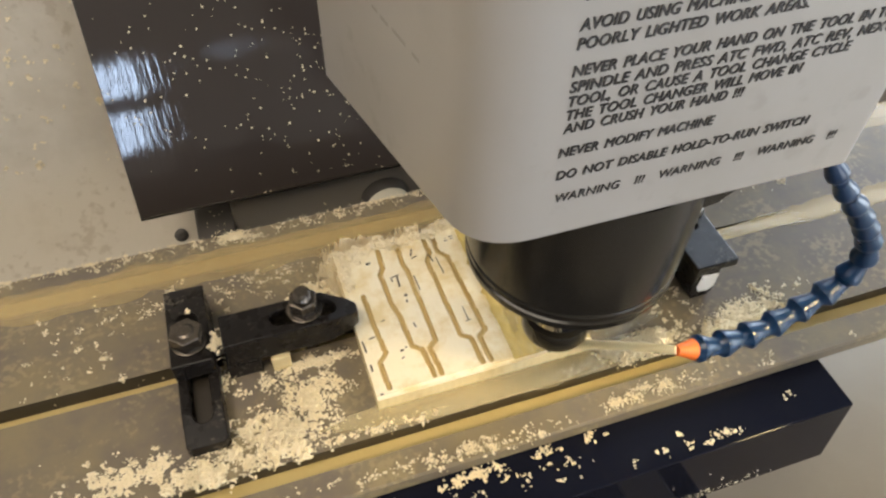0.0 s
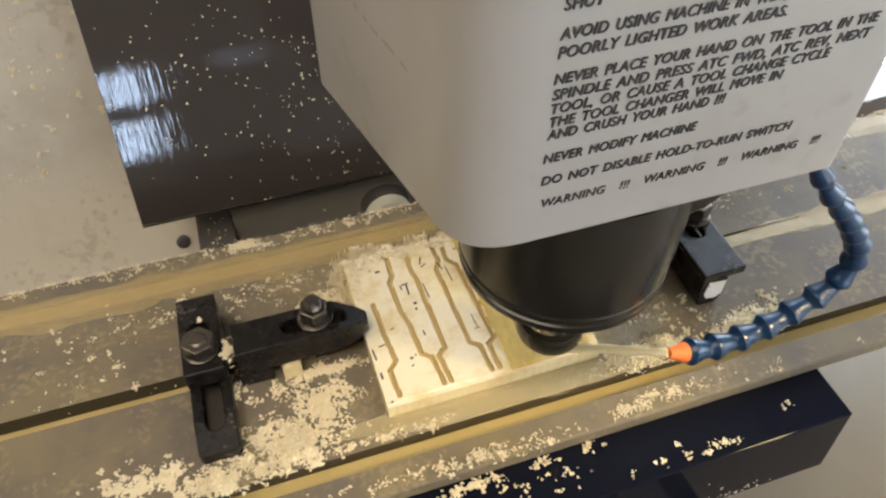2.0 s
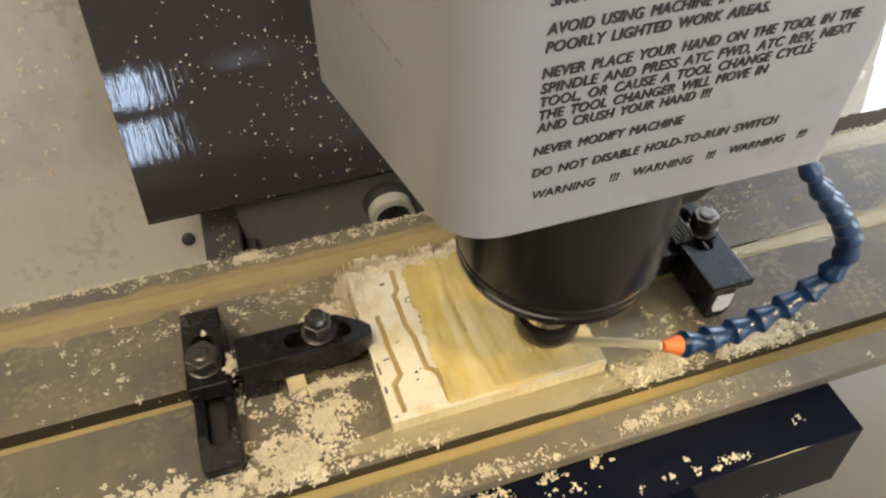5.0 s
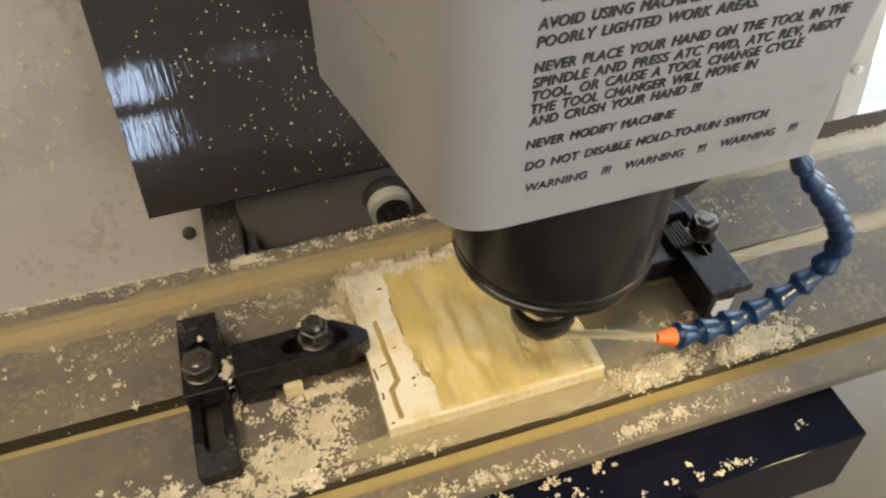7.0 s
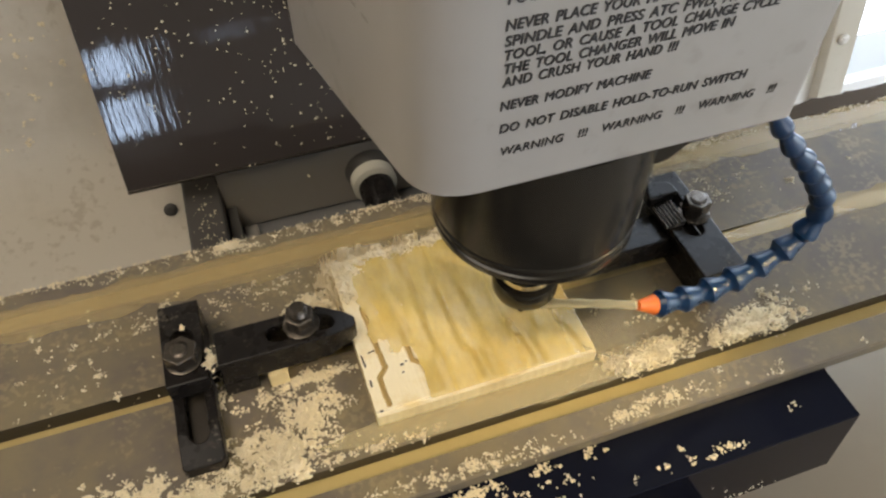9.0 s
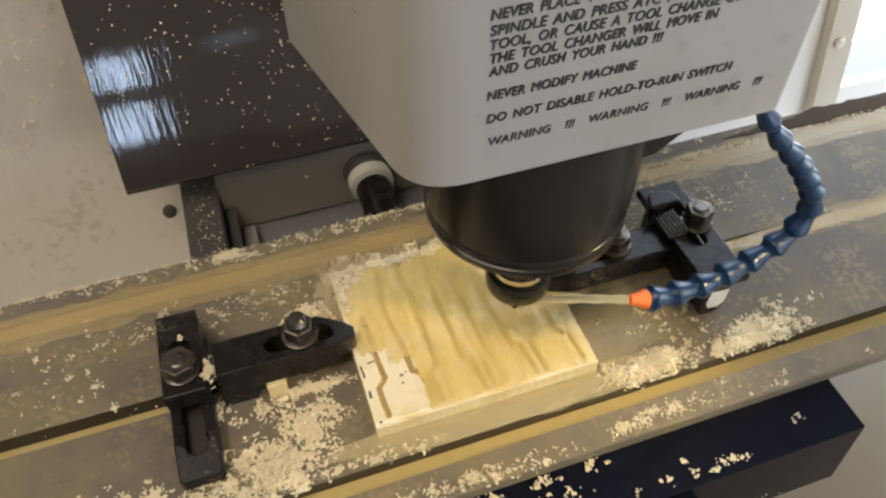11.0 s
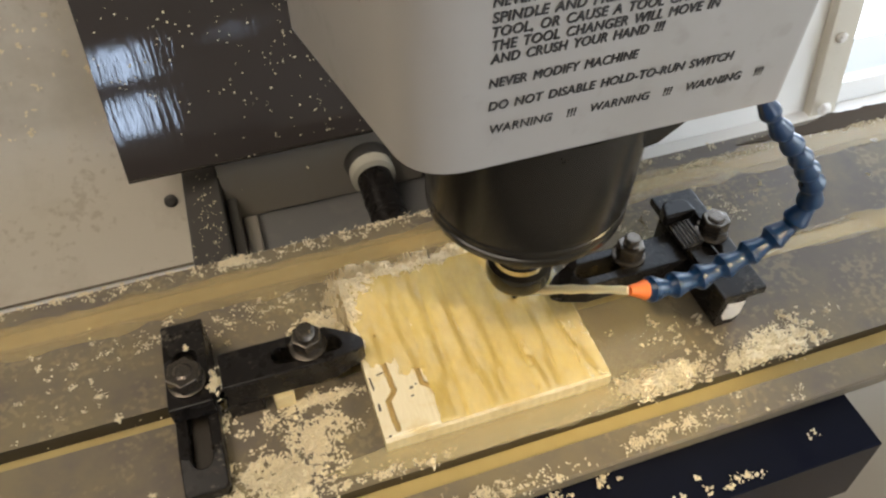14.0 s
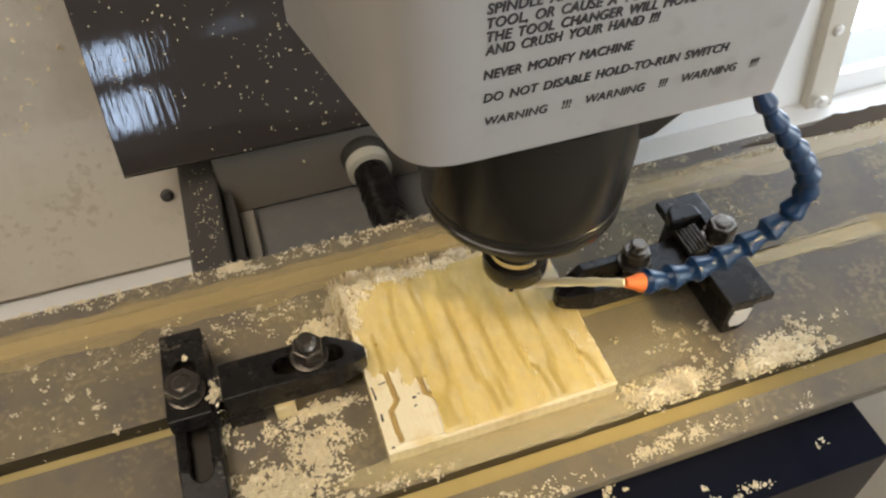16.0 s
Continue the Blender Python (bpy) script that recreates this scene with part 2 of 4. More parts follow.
def prism(points, lo, hi, axis="z", r=0.0):
    """A polygon drawn out along an axis: points are (x, y) for z, (y, z) for x, (x, z) for y."""
    def place(p, h):
        return {"z": (p[0], p[1], h), "x": (h, p[0], p[1]), "y": (p[0], h, p[1])}[axis]
    bm = bmesh.new()
    a = [bm.verts.new(place(p, lo)) for p in points]
    b = [bm.verts.new(place(p, hi)) for p in points]
    n = len(points)
    bm.faces.new(a)
    bm.faces.new(b[::-1])
    for i in range(n):
        bm.faces.new((a[i], b[i], b[(i + 1) % n], a[(i + 1) % n]))
    bmesh.ops.recalc_face_normals(bm, faces=bm.faces)
    return bevel(bm, r)


def box(x0, x1, y0, y1, z0, z1, r=0.0):
    return prism([(x0, y0), (x1, y0), (x1, y1), (x0, y1)], z0, z1, "z", r)


def lathe(profile, segments=48, centre=(0, 0, 0)):
    bm = bmesh.new()
    rings = []
    for r, z in profile:
        rings.append([bm.verts.new((centre[0] + r * math.cos(2 * math.pi * i / segments), centre[1] + r * math.sin(2 * math.pi * i / segments), centre[2] + z)) for i in range(segments)])
    for a, b in zip(rings, rings[1:]):
        for i in range(segments):
            bm.faces.new((a[i], a[(i + 1) % segments], b[(i + 1) % segments], b[i]))
    bm.faces.new(rings[0][::-1])
    bm.faces.new(rings[-1])
    return bm


def tube(points, radii, segments=12):
    """A round body along a line of places."""
    bm = bmesh.new()
    rings = []
    for i, p in enumerate(points):
        d = (Vector(points[min(i + 1, len(points) - 1)]) - Vector(points[max(i - 1, 0)])).normalized()
        u = d.orthogonal().normalized()
        if rings:
            u = (last - last.dot(d) * d).normalized()
        last = u
        v = d.cross(u)
        rings.append([bm.verts.new(Vector(p) + radii[i] * (math.cos(a) * u + math.sin(a) * v)) for a in (2 * math.pi * k / segments for k in range(segments))])
    for a, b in zip(rings, rings[1:]):
        for i in range(segments):
            bm.faces.new((a[i], a[(i + 1) % segments], b[(i + 1) % segments], b[i]))
    bm.faces.new(rings[0][::-1])
    bm.faces.new(rings[-1])
    return bm


def merge(*meshes):
    out = bmesh.new()
    for bm in meshes:
        me = bpy.data.meshes.new("tmp")
        bm.to_mesh(me)
        bm.free()
        out.from_mesh(me)
        bpy.data.meshes.remove(me)
    return out


RIDERS, SADDLED = [], []


def ride(ob):
    RIDERS.append(ob)
    return ob


# ---------------------------------------------------------------- workshop shell and enclosure
def structure(name, bm, material, label, category):
    return tagged(part(name, bm, material), label, category, kind="structure")


structure("ground", box(-4, 4, -3.4, 3, -1.1, -1.0), FLOOR, "grey concrete workshop floor", "floor")
structure("machine_plinth", box(-0.90, 1.62, -0.68, 0.44, -1.0, -0.3705, 0.01), WALL, "plain painted sheet metal plinth under the mill", "plinth")
structure("ceiling", box(-4, 4, -3.4, 3, 3.0, 3.1), WALL, "plain painted workshop ceiling", "ceiling")
structure("wall_west", box(-4.1, -4, -3.4, 3, -1.0, 3.0), WALL, "plain painted workshop wall", "wall")
structure("wall_north", box(-4, 4, 3, 3.1, -1.0, 3.0), WALL, "plain painted workshop wall", "wall")
structure("wall_east", box(4, 4.1, -3.4, 3, -1.0, 3.0), WALL, "plain painted workshop wall", "wall")
# south wall: two windows, and a wide opening added for the fill light
OPEN = [(-0.82, -0.54, 0.80, 1.40), (-0.03, 0.09, 1.28, 1.41)]
xs = [-4, -0.82, -0.54, -0.03, 0.09, 1.0, 2.8, 4]
wall = [box(xs[0], xs[1], -3.5, -3.4, -1.0, 3.0), box(xs[2], xs[3], -3.5, -3.4, -1.0, 3.0), box(xs[4], xs[5], -3.5, -3.4, -1.0, 3.0), box(xs[5], xs[6], -3.5, -3.4, 2.0, 3.0), box(xs[6], xs[7], -3.5, -3.4, -1.0, 3.0)]
for a, b, lo, hi in OPEN:
    wall += [box(a, b, -3.5, -3.4, -1.0, lo), box(a, b, -3.5, -3.4, hi, 3.0)]
structure("wall_south", merge(*wall), WALL, "painted workshop wall with two windows and an added opening", "wall")
for i, (a, b, lo, hi) in enumerate(OPEN):
    w = thing("window_%d" % (i + 1), ((a + b) / 2, -3.45, lo), "white framed workshop window with daylight behind", "window", kind="structure")
    h, hw = hi - lo, (b - a) / 2
    part("frame", merge(box(-hw, hw, -0.03, 0.03, 0, 0.03), box(-hw, hw, -0.03, 0.03, h - 0.03, h), box(-hw, -hw + 0.03, -0.03, 0.03, 0.03, h - 0.03), box(hw - 0.03, hw, -0.03, 0.03, 0.03, h - 0.03)), WHITE, w)
    part("crossbar", box(-hw + 0.03, hw - 0.03, -0.02, 0.02, h * 0.44, h * 0.44 + h * 0.16), CAST, w)
# glowing panel added behind the wide opening, as more fill
structure("backdrop_doorway", box(0.75, 4.5, -4.6, -4.55, -1.0, 3.0), FILL_GLOW, "pale glowing panel added behind the unseen opening", "backdrop")
structure("backdrop", box(-2.5, 0.4, -4.3, -4.25, -1.0, 3.0), SKYGLOW, "bright overcast daylight outside the windows", "backdrop")

# machine enclosure
LEAN = math.tan(radians(12))


def back_y(z):
    return 0.45 + LEAN * (z + 0.31)


def wall_profile():
    front = [(back_y(0.75), 0.75), (back_y(0.2), 0.2), (back_y(-0.06), -0.06)]
    for i in range(1, 17):
        z = -0.06 - 0.25 * i / 16
        front.append((back_y(z) - 0.16 * (i / 16) ** 1.6, z))
    return front + [(y + 0.004, z) for y, z in front[::-1]]


structure("enclosure_back_wall", prism(wall_profile(), -0.95, 0.40, "x"), CREAM, "cream sheet metal back wall of the mill enclosure, splashed with chips", "wall")
back = bpy.data.objects["enclosure_back_wall"].data
back.materials.append(WHITE)
for p in back.polygons:
    p.material_index = 1 if p.center.z < -0.232 and abs(p.normal.x) < 0.5 else 0
back.shade_smooth()
bpy.data.objects["enclosure_back_wall"].data.set_sharp_from_angle(angle=radians(40))
structure("enclosure_back_wall_white", prism([(0.45, -0.31), (back_y(0.75), 0.75), (back_y(0.75) + 0.004, 0.75), (0.454, -0.31)], 0.402, 0.94, "x"), WHITE,
          "white sheet metal panel of the mill enclosure", "wall")
structure("trim", prism([(0.3773, -0.2295), (0.3802, -0.2322), (0.3782, -0.2345), (0.3752, -0.2318)], -0.95, 0.40, "x"), SEAM, "dirty joint along the foot of the back wall", "trim")
# unseen panel added to keep low daylight off the table and lower head
structure("enclosure_front_apron", box(-0.95, 1.7, -0.765, -0.755, -0.36, 0.10), CREAM, "unseen cream panel added to block low daylight from the front", "wall")
structure("enclosure_left_wall", box(-0.955, -0.951, -0.45, 0.70, -0.36, 0.75), CREAM, "cream sheet metal side wall of the mill enclosure", "wall")
structure("chip_pan", merge(box(-0.95, 1.7, -0.75, 0.45, -0.37, -0.36), box(-0.95, 1.7, 0.28, 0.452, -0.36, -0.313)), PAN,
          "cream painted chip pan under the mill table", "floor")
post = thing("enclosure_post", (0.92, 0.45, -0.31), "cream painted enclosure post with steel screws", "post", kind="structure")
part("upright", prism([(0, 0), (LEAN * 1.0, 1.0), (LEAN * 1.0 - 0.02, 1.0), (-0.02, 0)], -0.02, 0.03, "x", 0.002), CREAM, post)
for z in (0.15, 0.45, 0.75):
    part("screw", lathe([(0.009, 0.0), (0.009, 0.004), (0.006, 0.007)], 16, (0, 0, 0)), BARE, post, "small steel screw head").matrix_basis = pose(0.0, LEAN * z - 0.021, z, 90, 0, 0)
part("corner_bolt", lathe([(0.012, 0.0), (0.012, 0.006), (0.008, 0.010), (0.004, 0.011)], 6), BARE, post, "dull steel corner bolt").matrix_basis = pose(-0.006, -0.022, 0.035, 90, 0, 0)
wr = thing("window_3", (1.3, 0.47, -0.31), "bright enclosure window with daylight behind", "window", kind="structure")
part("frame", merge(box(-0.35, 0.4, -0.01, 0.01, 0.0, 0.05, 0.002), box(-0.35, 0.4, 0.10, 0.12, 0.95, 1.0, 0.002), box(0.37, 0.4, -0.01, 0.01, 0.05, 0.95)), WHITE, wr)
structure("backdrop_side", box(0.7, 3.4, 1.4, 1.45, -1.0, 2.2), DAY, "bright overcast daylight outside the enclosure window", "backdrop")
structure("ledge", box(0.402, 1.7, 0.405, 0.452, -0.312, -0.295, 0.003), WHITE, "white painted ledge below the back wall", "ledge")

hole = thing("wall_plug", (-0.123, 0.4365, -0.171), "black rubber plug in the cream back wall", "plug")
part("plug", lathe([(0.008, -0.002), (0.0085, 0.003), (0.004, 0.005)], 20), CAST, hole)
hole.rotation_euler = (radians(62), 0, 0)

# base casting with the cross ways
base = thing("mill_bed", (0.17, 0.30, -0.36), "dark grey cast iron bed with wet cross ways", "machine bed")
part("casting", merge(box(-0.272, 0.15, -0.46, 0.12, 0.0, 0.19, 0.006)), BED, base)
part("front_cover", box(-0.30, 0.15, -0.60, -0.14, 0.180, 0.1915, 0.002), OXIDE, base, "black steel cover over the front ways")
for x in (-0.246, 0.070):
    part("guide_rail", merge(box(x - 0.020, x + 0.022, -0.46, 0.12, 0.192, 0.258, 0.003), box(x + 0.024, x + 0.036, -0.20, 0.068, 0.192, 0.235, 0.002)), CAST, base, "dark wet linear guide rail")
part("ledge", box(-0.2085, -0.192, -0.45, 0.06, 0.192, 0.206, 0.002), SHELF, base, "dull ledge beside the rail")
part("rear_step", box(-0.2235, 0.026, 0.072, 0.118, 0.192, 0.294, 0.003), SHELF, base, "dull brown casting step")
screw = thing("ball_screw", (0.1255, 0.345, -0.118), "dark ball screw with a white wiper ring", "ball screw")
sb = part("shaft", tube([(0, 0.09, 0), (0, -0.02, 0), (0, -0.45, 0)], [0.0215, 0.0215, 0.0215], 32), OXIDE, screw, smooth=True)
for y in (-0.045, -0.075, -0.105):
    part("collar", tube([(0, y + 0.003, 0), (0, y + 0.002, 0), (0, y - 0.002, 0), (0, y - 0.003, 0)], [0.0214, 0.0222, 0.0222, 0.0214], 32), OXIDE, sb, smooth=True)
part("wiper_ring", tube([(0, 0.010, 0), (0, 0.012, 0), (0, -0.004, 0), (0, -0.007, 0)], [0.021, 0.0275, 0.0275, 0.022], 32), NYLON, screw, "off white nylon wiper ring", True)
part("nut_housing", tube([(0, 0.09, 0), (0, 0.032, 0), (0, 0.011, 0)], [0.031, 0.031, 0.028], 28), CAST, screw, smooth=True)

# sloping dark cover in front of the column
PL = math.tan(radians(25))
sheet = thing("way_cover", (0.173, 0.361, -0.0625), "dark wet sheet steel way cover, speckled with chips", "way cover")
panel = part("panel", prism([(0, 0), (PL * 0.62, 0.62), (PL * 0.62 + 0.003, 0.62), (0.0035, -0.001)], -0.319, 0.32, "x", 0.0006), PLATE, sheet)
part("lip", prism([(-0.0008, -0.002), (-0.0008, 0.0015), (0.006, 0.0015), (0.006, -0.002)], -0.319, 0.32, "x", 0.0004), WORN, panel, "worn bare steel lower edge")

column = thing("column", (0.173, 0.42, 0.0), "grey cast column behind the head", "machine column")
part("casting", box(-0.14, 0.14, 0.20, 0.40, -0.36, 1.0, 0.01), COVER, column)
part("head_arm", box(-0.10, 0.10, -0.24, 0.21, 0.30, 0.62, 0.01), CAST, column)

# ---------------------------------------------------------------- saddle and table
saddle = thing("saddle", (0.0, 0.0, -0.10), "black gloss saddle cover under the table front, dusted with chips", "saddle")
SADDLED.append(saddle)
part("cover", prism([(-0.1925, 0.006), (-0.1862, 0.084), (-0.131, 0.084), (-0.131, 0.050), (0.10, 0.050), (0.10, 0.0), (-0.186, 0.0)], -0.60, 0.400, "x", 0.0010), SLAB, saddle)
part("end_plate", prism([(-0.185, 0.008), (-0.181, 0.078), (-0.135, 0.078), (-0.135, 0.046), (0.09, 0.046), (0.09, 0.006)], 0.4005, 0.403, "x", 0.0008), CAST, saddle, "dark end plate")

table = ride(thing("machine_table", (0.0, 0.0, -0.046), "long grey steel mill table with three coolant-filled slots", "machine table"))


def slot(y, half=0.008, wide=0.0145, neck=0.018, deep=0.032):
    t = 0.046
    return [(y - half, t), (y - half, t - neck), (y - wide, t - neck), (y - wide, t - deep), (y + wide, t - deep), (y + wide, t - neck), (y + half, t - neck), (y + half, t)]


section = [(-0.128, 0.0), (-0.128, 0.0325), (-0.142, 0.0325), (-0.142, 0.0445), (-0.1405, 0.046)] + slot(-0.110) + slot(0.0) + slot(0.110) + [(0.1425, 0.046), (0.144, 0.0445), (0.144, 0.0)]
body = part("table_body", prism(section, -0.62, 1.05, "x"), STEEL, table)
body.data.materials.append(SLOT_SHADE)
# inner slot faces turn dark: the recess shade is put into their colour
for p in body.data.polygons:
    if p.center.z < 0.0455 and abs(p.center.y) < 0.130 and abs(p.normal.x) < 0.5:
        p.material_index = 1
for y, z in ((-0.110, -0.0125), (0.0, -0.0155)):
    part("slot_coolant", box(-0.618, 1.048, y - 0.0079, y + 0.0079, 0.046 + z - 0.003, 0.046 + z), COOLANT, table, "yellow coolant pooled in the slot")


def ribbon(y, half, z, seed, x0=-0.61, x1=1.04, n=220):
    """A pool with wavering banks along the table."""
    bm = bmesh.new()
    rows = []
    for i in range(n + 1):
        x = x0 + (x1 - x0) * i / n
        a = noise.noise((x * 30, seed, 0)) * 0.4 + noise.noise((x * 95, seed, 4)) * 0.25
        b = noise.noise((x * 26, seed, 9)) * 0.4 + noise.noise((x * 90, seed, 7)) * 0.25
        taper = min(1.0, 0.05 + (x - x0) / 0.12)
        l, r = y - taper * half * (1 + a), y + taper * half * (1 + b)
        rows.append([bm.verts.new(c) for c in ((x, l, z - 0.0008), (x, l + 0.001, z), (x, r - 0.001, z), (x, r, z - 0.0008))])
    for a, b in zip(rows, rows[1:]):
        for i in range(3):
            bm.faces.new((a[i], b[i], b[i + 1], a[i + 1]))
    return bm


part("slot_coolant", box(-0.618, 1.048, 0.1021, 0.1179, 0.040, 0.0445), COOLANT, table, "yellow coolant flooding the rear slot")
part("slot_coolant", box(0.215, 1.048, -0.0078, 0.0078, 0.036, 0.0435), COOLANT, table, "yellow coolant damming up in the middle slot")
part("rill", ribbon(0.111, 0.0125, 0.0466, 3), RILL, table, "thin coolant rill along the rear slot")
part("rill", ribbon(0.108, 0.0185, 0.0463, 8), RILL, table, "thin coolant rill along the rear slot")

part("rill", ribbon(0.0, 0.0125, 0.0464, 15, 0.36, 1.04), RILL, table, "thin coolant rill along the middle slot")
# the rear land's shade on the right, laid on as a dark strip
part("grime", ribbon(0.1315, 0.0112, 0.0472, 21, 0.47, 1.04), REAR_SHADE, table, "dark strip painted for shade along the rear edge")

# ---------------------------------------------------------------- head, spindle, hose
AX, AY = 0.1735, 0.027


def rounded(points, radii, n=8):
    out = []
    k = len(points)
    for i, p in enumerate(points):
        p, a, b = Vector(p), Vector(points[i - 1]), Vector(points[(i + 1) % k])
        r = radii[i]
        if not r:
            out.append(tuple(p))
            continue
        u, v = (a - p).normalized(), (b - p).normalized()
        for j in range(n + 1):
            s = j / n
            out.append(tuple((1 - s) ** 2 * (p + u * r) + 2 * s * (1 - s) * p + s ** 2 * (p + v * r)))
    return out


head = thing("milling_unit", (AX, AY, 0.245), "grey painted milling unit cover with black warning print", "milling unit")
FX0, FX1, FY = 0.072 - AX, 0.291 - AX, -0.045 - AY
outline = rounded([(FX0, FY), (FX1, FY), (FX1 + 0.012, 0.14), (0.042 - AX, 0.14)], [0.031, 0.006, 0, 0.004])


def shell(points, thick, lo, hi, drop):
    """An open-bottomed cover: walls of some thickness and a lid."""
    bm = bmesh.new()
    c = Vector((0, 0.02))
    outer, inner = [], []
    for p in points:
        p = Vector(p)
        q = p + (c - p).normalized() * thick
        outer.append((bm.verts.new((p.x, p.y, lo + drop(p))), bm.verts.new((p.x, p.y, hi))))
        inner.append((bm.verts.new((q.x, q.y, lo + drop(p))), bm.verts.new((q.x, q.y, hi - thick))))
    n = len(points)
    for i in range(n):
        j = (i + 1) % n
        bm.faces.new((outer[i][0], outer[j][0], outer[j][1], outer[i][1]))
        bm.faces.new((inner[j][0], inner[i][0], inner[i][1], inner[j][1]))
        bm.faces.new((inner[i][0], inner[j][0], outer[j][0], outer[i][0]))
    bm.faces.new([o[1] for o in outer])
    bm.faces.new([o[1] for o in inner][::-1])
    return bm


def drop(p):
    back = max(0.0, (p.y - FY) / 0.21)
    left = 1.0 if p.x < 0 else 0.4
    return -0.031 * back * left


cover = part("cover", shell(outline, 0.0022, 0.0, 0.40, drop), COVER, head, smooth=True)
part("belly", prism([(-0.072, 0.03), (-0.072, -0.002), (-0.052, -0.016), (0.030, -0.022), (0.045, -0.036), (0.058, -0.034), (0.080, -0.017), (0.080, 0.0), (0.080, 0.03)], FY + 0.020, 0.13, "y", 0.002), BLACK, head, "black underside casting")
part("bolt", lathe([(0.004, -0.004), (0.005, 0.0), (0.005, 0.003)], 12, (0.03, -0.05, 0.001)), WORN, head)


def writing(text, x, z, width, height, material, bold=0.0, parent=cover, m=None, squash=None):
    cu = bpy.data.curves.new("print", "FONT")
    cu.body, cu.size, cu.shear, cu.extrude = text, 1.0, 0.13, 0.02
    cu.space_word, cu.space_character = 1.5, 1.06
    tmp = new("print", cu)
    bpy.context.view_layer.update()
    me = bpy.data.meshes.new_from_object(tmp.evaluated_get(bpy.context.evaluated_depsgraph_get()))
    bpy.data.objects.remove(tmp)
    xs = [v.co.x for v in me.vertices]
    sy = height / 0.70
    sx = width / (max(xs) - min(xs)) if width else squash * sy
    for v in me.vertices:
        v.co = Vector(((v.co.x - min(xs)) * sx, v.co.y * sy, v.co.z * 0.01))
    strokes = bmesh.new()
    for k, (dx, dz) in enumerate(((-1, -0.5), (0, 0.5), (1, 0), (0.5, -0.5), (-0.5, 0.5))):
        n0 = len(strokes.verts)
        strokes.from_mesh(me)
        strokes.verts.ensure_lookup_table()
        for v in strokes.verts[n0:]:
            v.co += Vector((dx * bold * height, dz * bold * height, 0.00001 * k))
    strokes.to_mesh(me)
    strokes.free()
    me.materials.append(material)
    ob = new("print", me)
    ob.parent = parent
    ob.matrix_basis = m if m else pose(x - AX, FY - 0.0004, z - 0.245, 90, 0, 0)
    tagged(ob, "black italic warning print")
    return ob


CAP = 0.0051
LINES = [("SHUT", 0.1093, 0.3722, 0.1262), ("AVOID USING MACHINE IN WET,", 0.1092, 0.3596, 0.2124), ("POORLY LIGHTED WORK AREAS.", 0.1094, 0.3512, 0.2157),
         ("NEVER PLACE YOUR HAND ON THE TOOL IN THE", 0.1093, 0.3388, 0.2696), ("SPINDLE AND PRESS ATC FWD, ATC REV, NEXT", 0.1094, 0.3310, 0.2690),
         ("TOOL, OR CAUSE A TOOL CHANGE CYCLE", 0.1096, 0.3239, 0.2498), ("THE TOOL CHANGER WILL MOVE IN", 0.1098, 0.3168, 0.2269),
         ("AND CRUSH YOUR HAND !!!", 0.1096, 0.3098, 0.1984), ("NEVER MODIFY MACHINE", 0.1093, 0.2963, 0.1874),
         ("DO NOT DISABLE HOLD-TO-RUN SWITCH", 0.1098, 0.2827, 0.2457)]
for text, x, z, end in LINES:
    writing(text, x, z, end - x, CAP, INK, 0.036)
for text, x, end in (("WARNING", 0.1111, 0.1448), ("!!!", 0.1531, 0.1580), ("WARNING", 0.1662, 0.2002), ("!!!", 0.2086, 0.2133), ("WARNING", 0.2220, 0.2554), ("!!!", 0.2640, 0.2690)):
    writing(text, x, 0.2680, end - x, CAP, INK, 0.014)

# worn print on the side face, too faint to read
side = Vector((0.042 - AX, 0.14)) - Vector((FX0, FY))
ang = math.degrees(math.atan2(side.y, side.x))
rs = random.Random(5)
for row, (s0, n) in enumerate(((0.045, 3), (0.055, 5), (0.09, 4), (0.060, 10))):
    z = (0.125, 0.115, 0.100, 0.070)[row]
    s = s0
    for k in range(n):
        w = rs.uniform(0.006, 0.016)
        ob = part("worn_print", box(0, w, -0.0005, 0.0001, 0, 0.0022 if row else 0.004), FAINT, cover, "worn unreadable side print")
        ob.matrix_basis = pose(FX0, FY, 0.0, 0, 0, ang) @ pose(s, 0.0, z + rs.uniform(-0.0006, 0.0006))
        s += w + rs.uniform(0.003, 0.009)

spindle = thing("spindle", (AX, AY, 0.05), "black enamelled spindle housing with a collet holder", "spindle")
part("housing", lathe([(0.055, 0.092), (0.066, 0.089), (0.0700, 0.0905), (0.0706, 0.093), (0.0706, 0.0965), (0.0690, 0.0975), (0.0690, 0.0990), (0.0706, 0.100), (0.0706, 0.1035), (0.0696, 0.1045), (0.0696, 0.106), (0.0706, 0.107), (0.0710, 0.112), (0.0718, 0.14), (0.0722, 0.1935)], 96, (-0.002, 0, 0)), BLACK, spindle, smooth=True)
part("nose_ring", lathe([(0.030, 0.052), (0.034, 0.054), (0.036, 0.066), (0.050, 0.084), (0.060, 0.092)], 72), BLACK, spindle, smooth=True)
part("shank", lathe([(0.0195, 0.012), (0.0195, 0.018), (0.0220, 0.0195), (0.0220, 0.0245), (0.0195, 0.026)], 64), CHROME, spindle, "bright ground steel shank", True)
part("collet_nut", lathe([(0.010, -0.003), (0.0215, -0.004), (0.0245, -0.002), (0.0260, 0.002), (0.0262, 0.012), (0.0250, 0.0155), (0.0215, 0.0165), (0.0200, 0.0165)], 64), BLACK, spindle, smooth=True)
part("holder_cone", lathe([(0.0190, 0.0255), (0.0215, 0.027), (0.0235, 0.036), (0.0280, 0.056)], 64), BLACK, spindle, smooth=True)
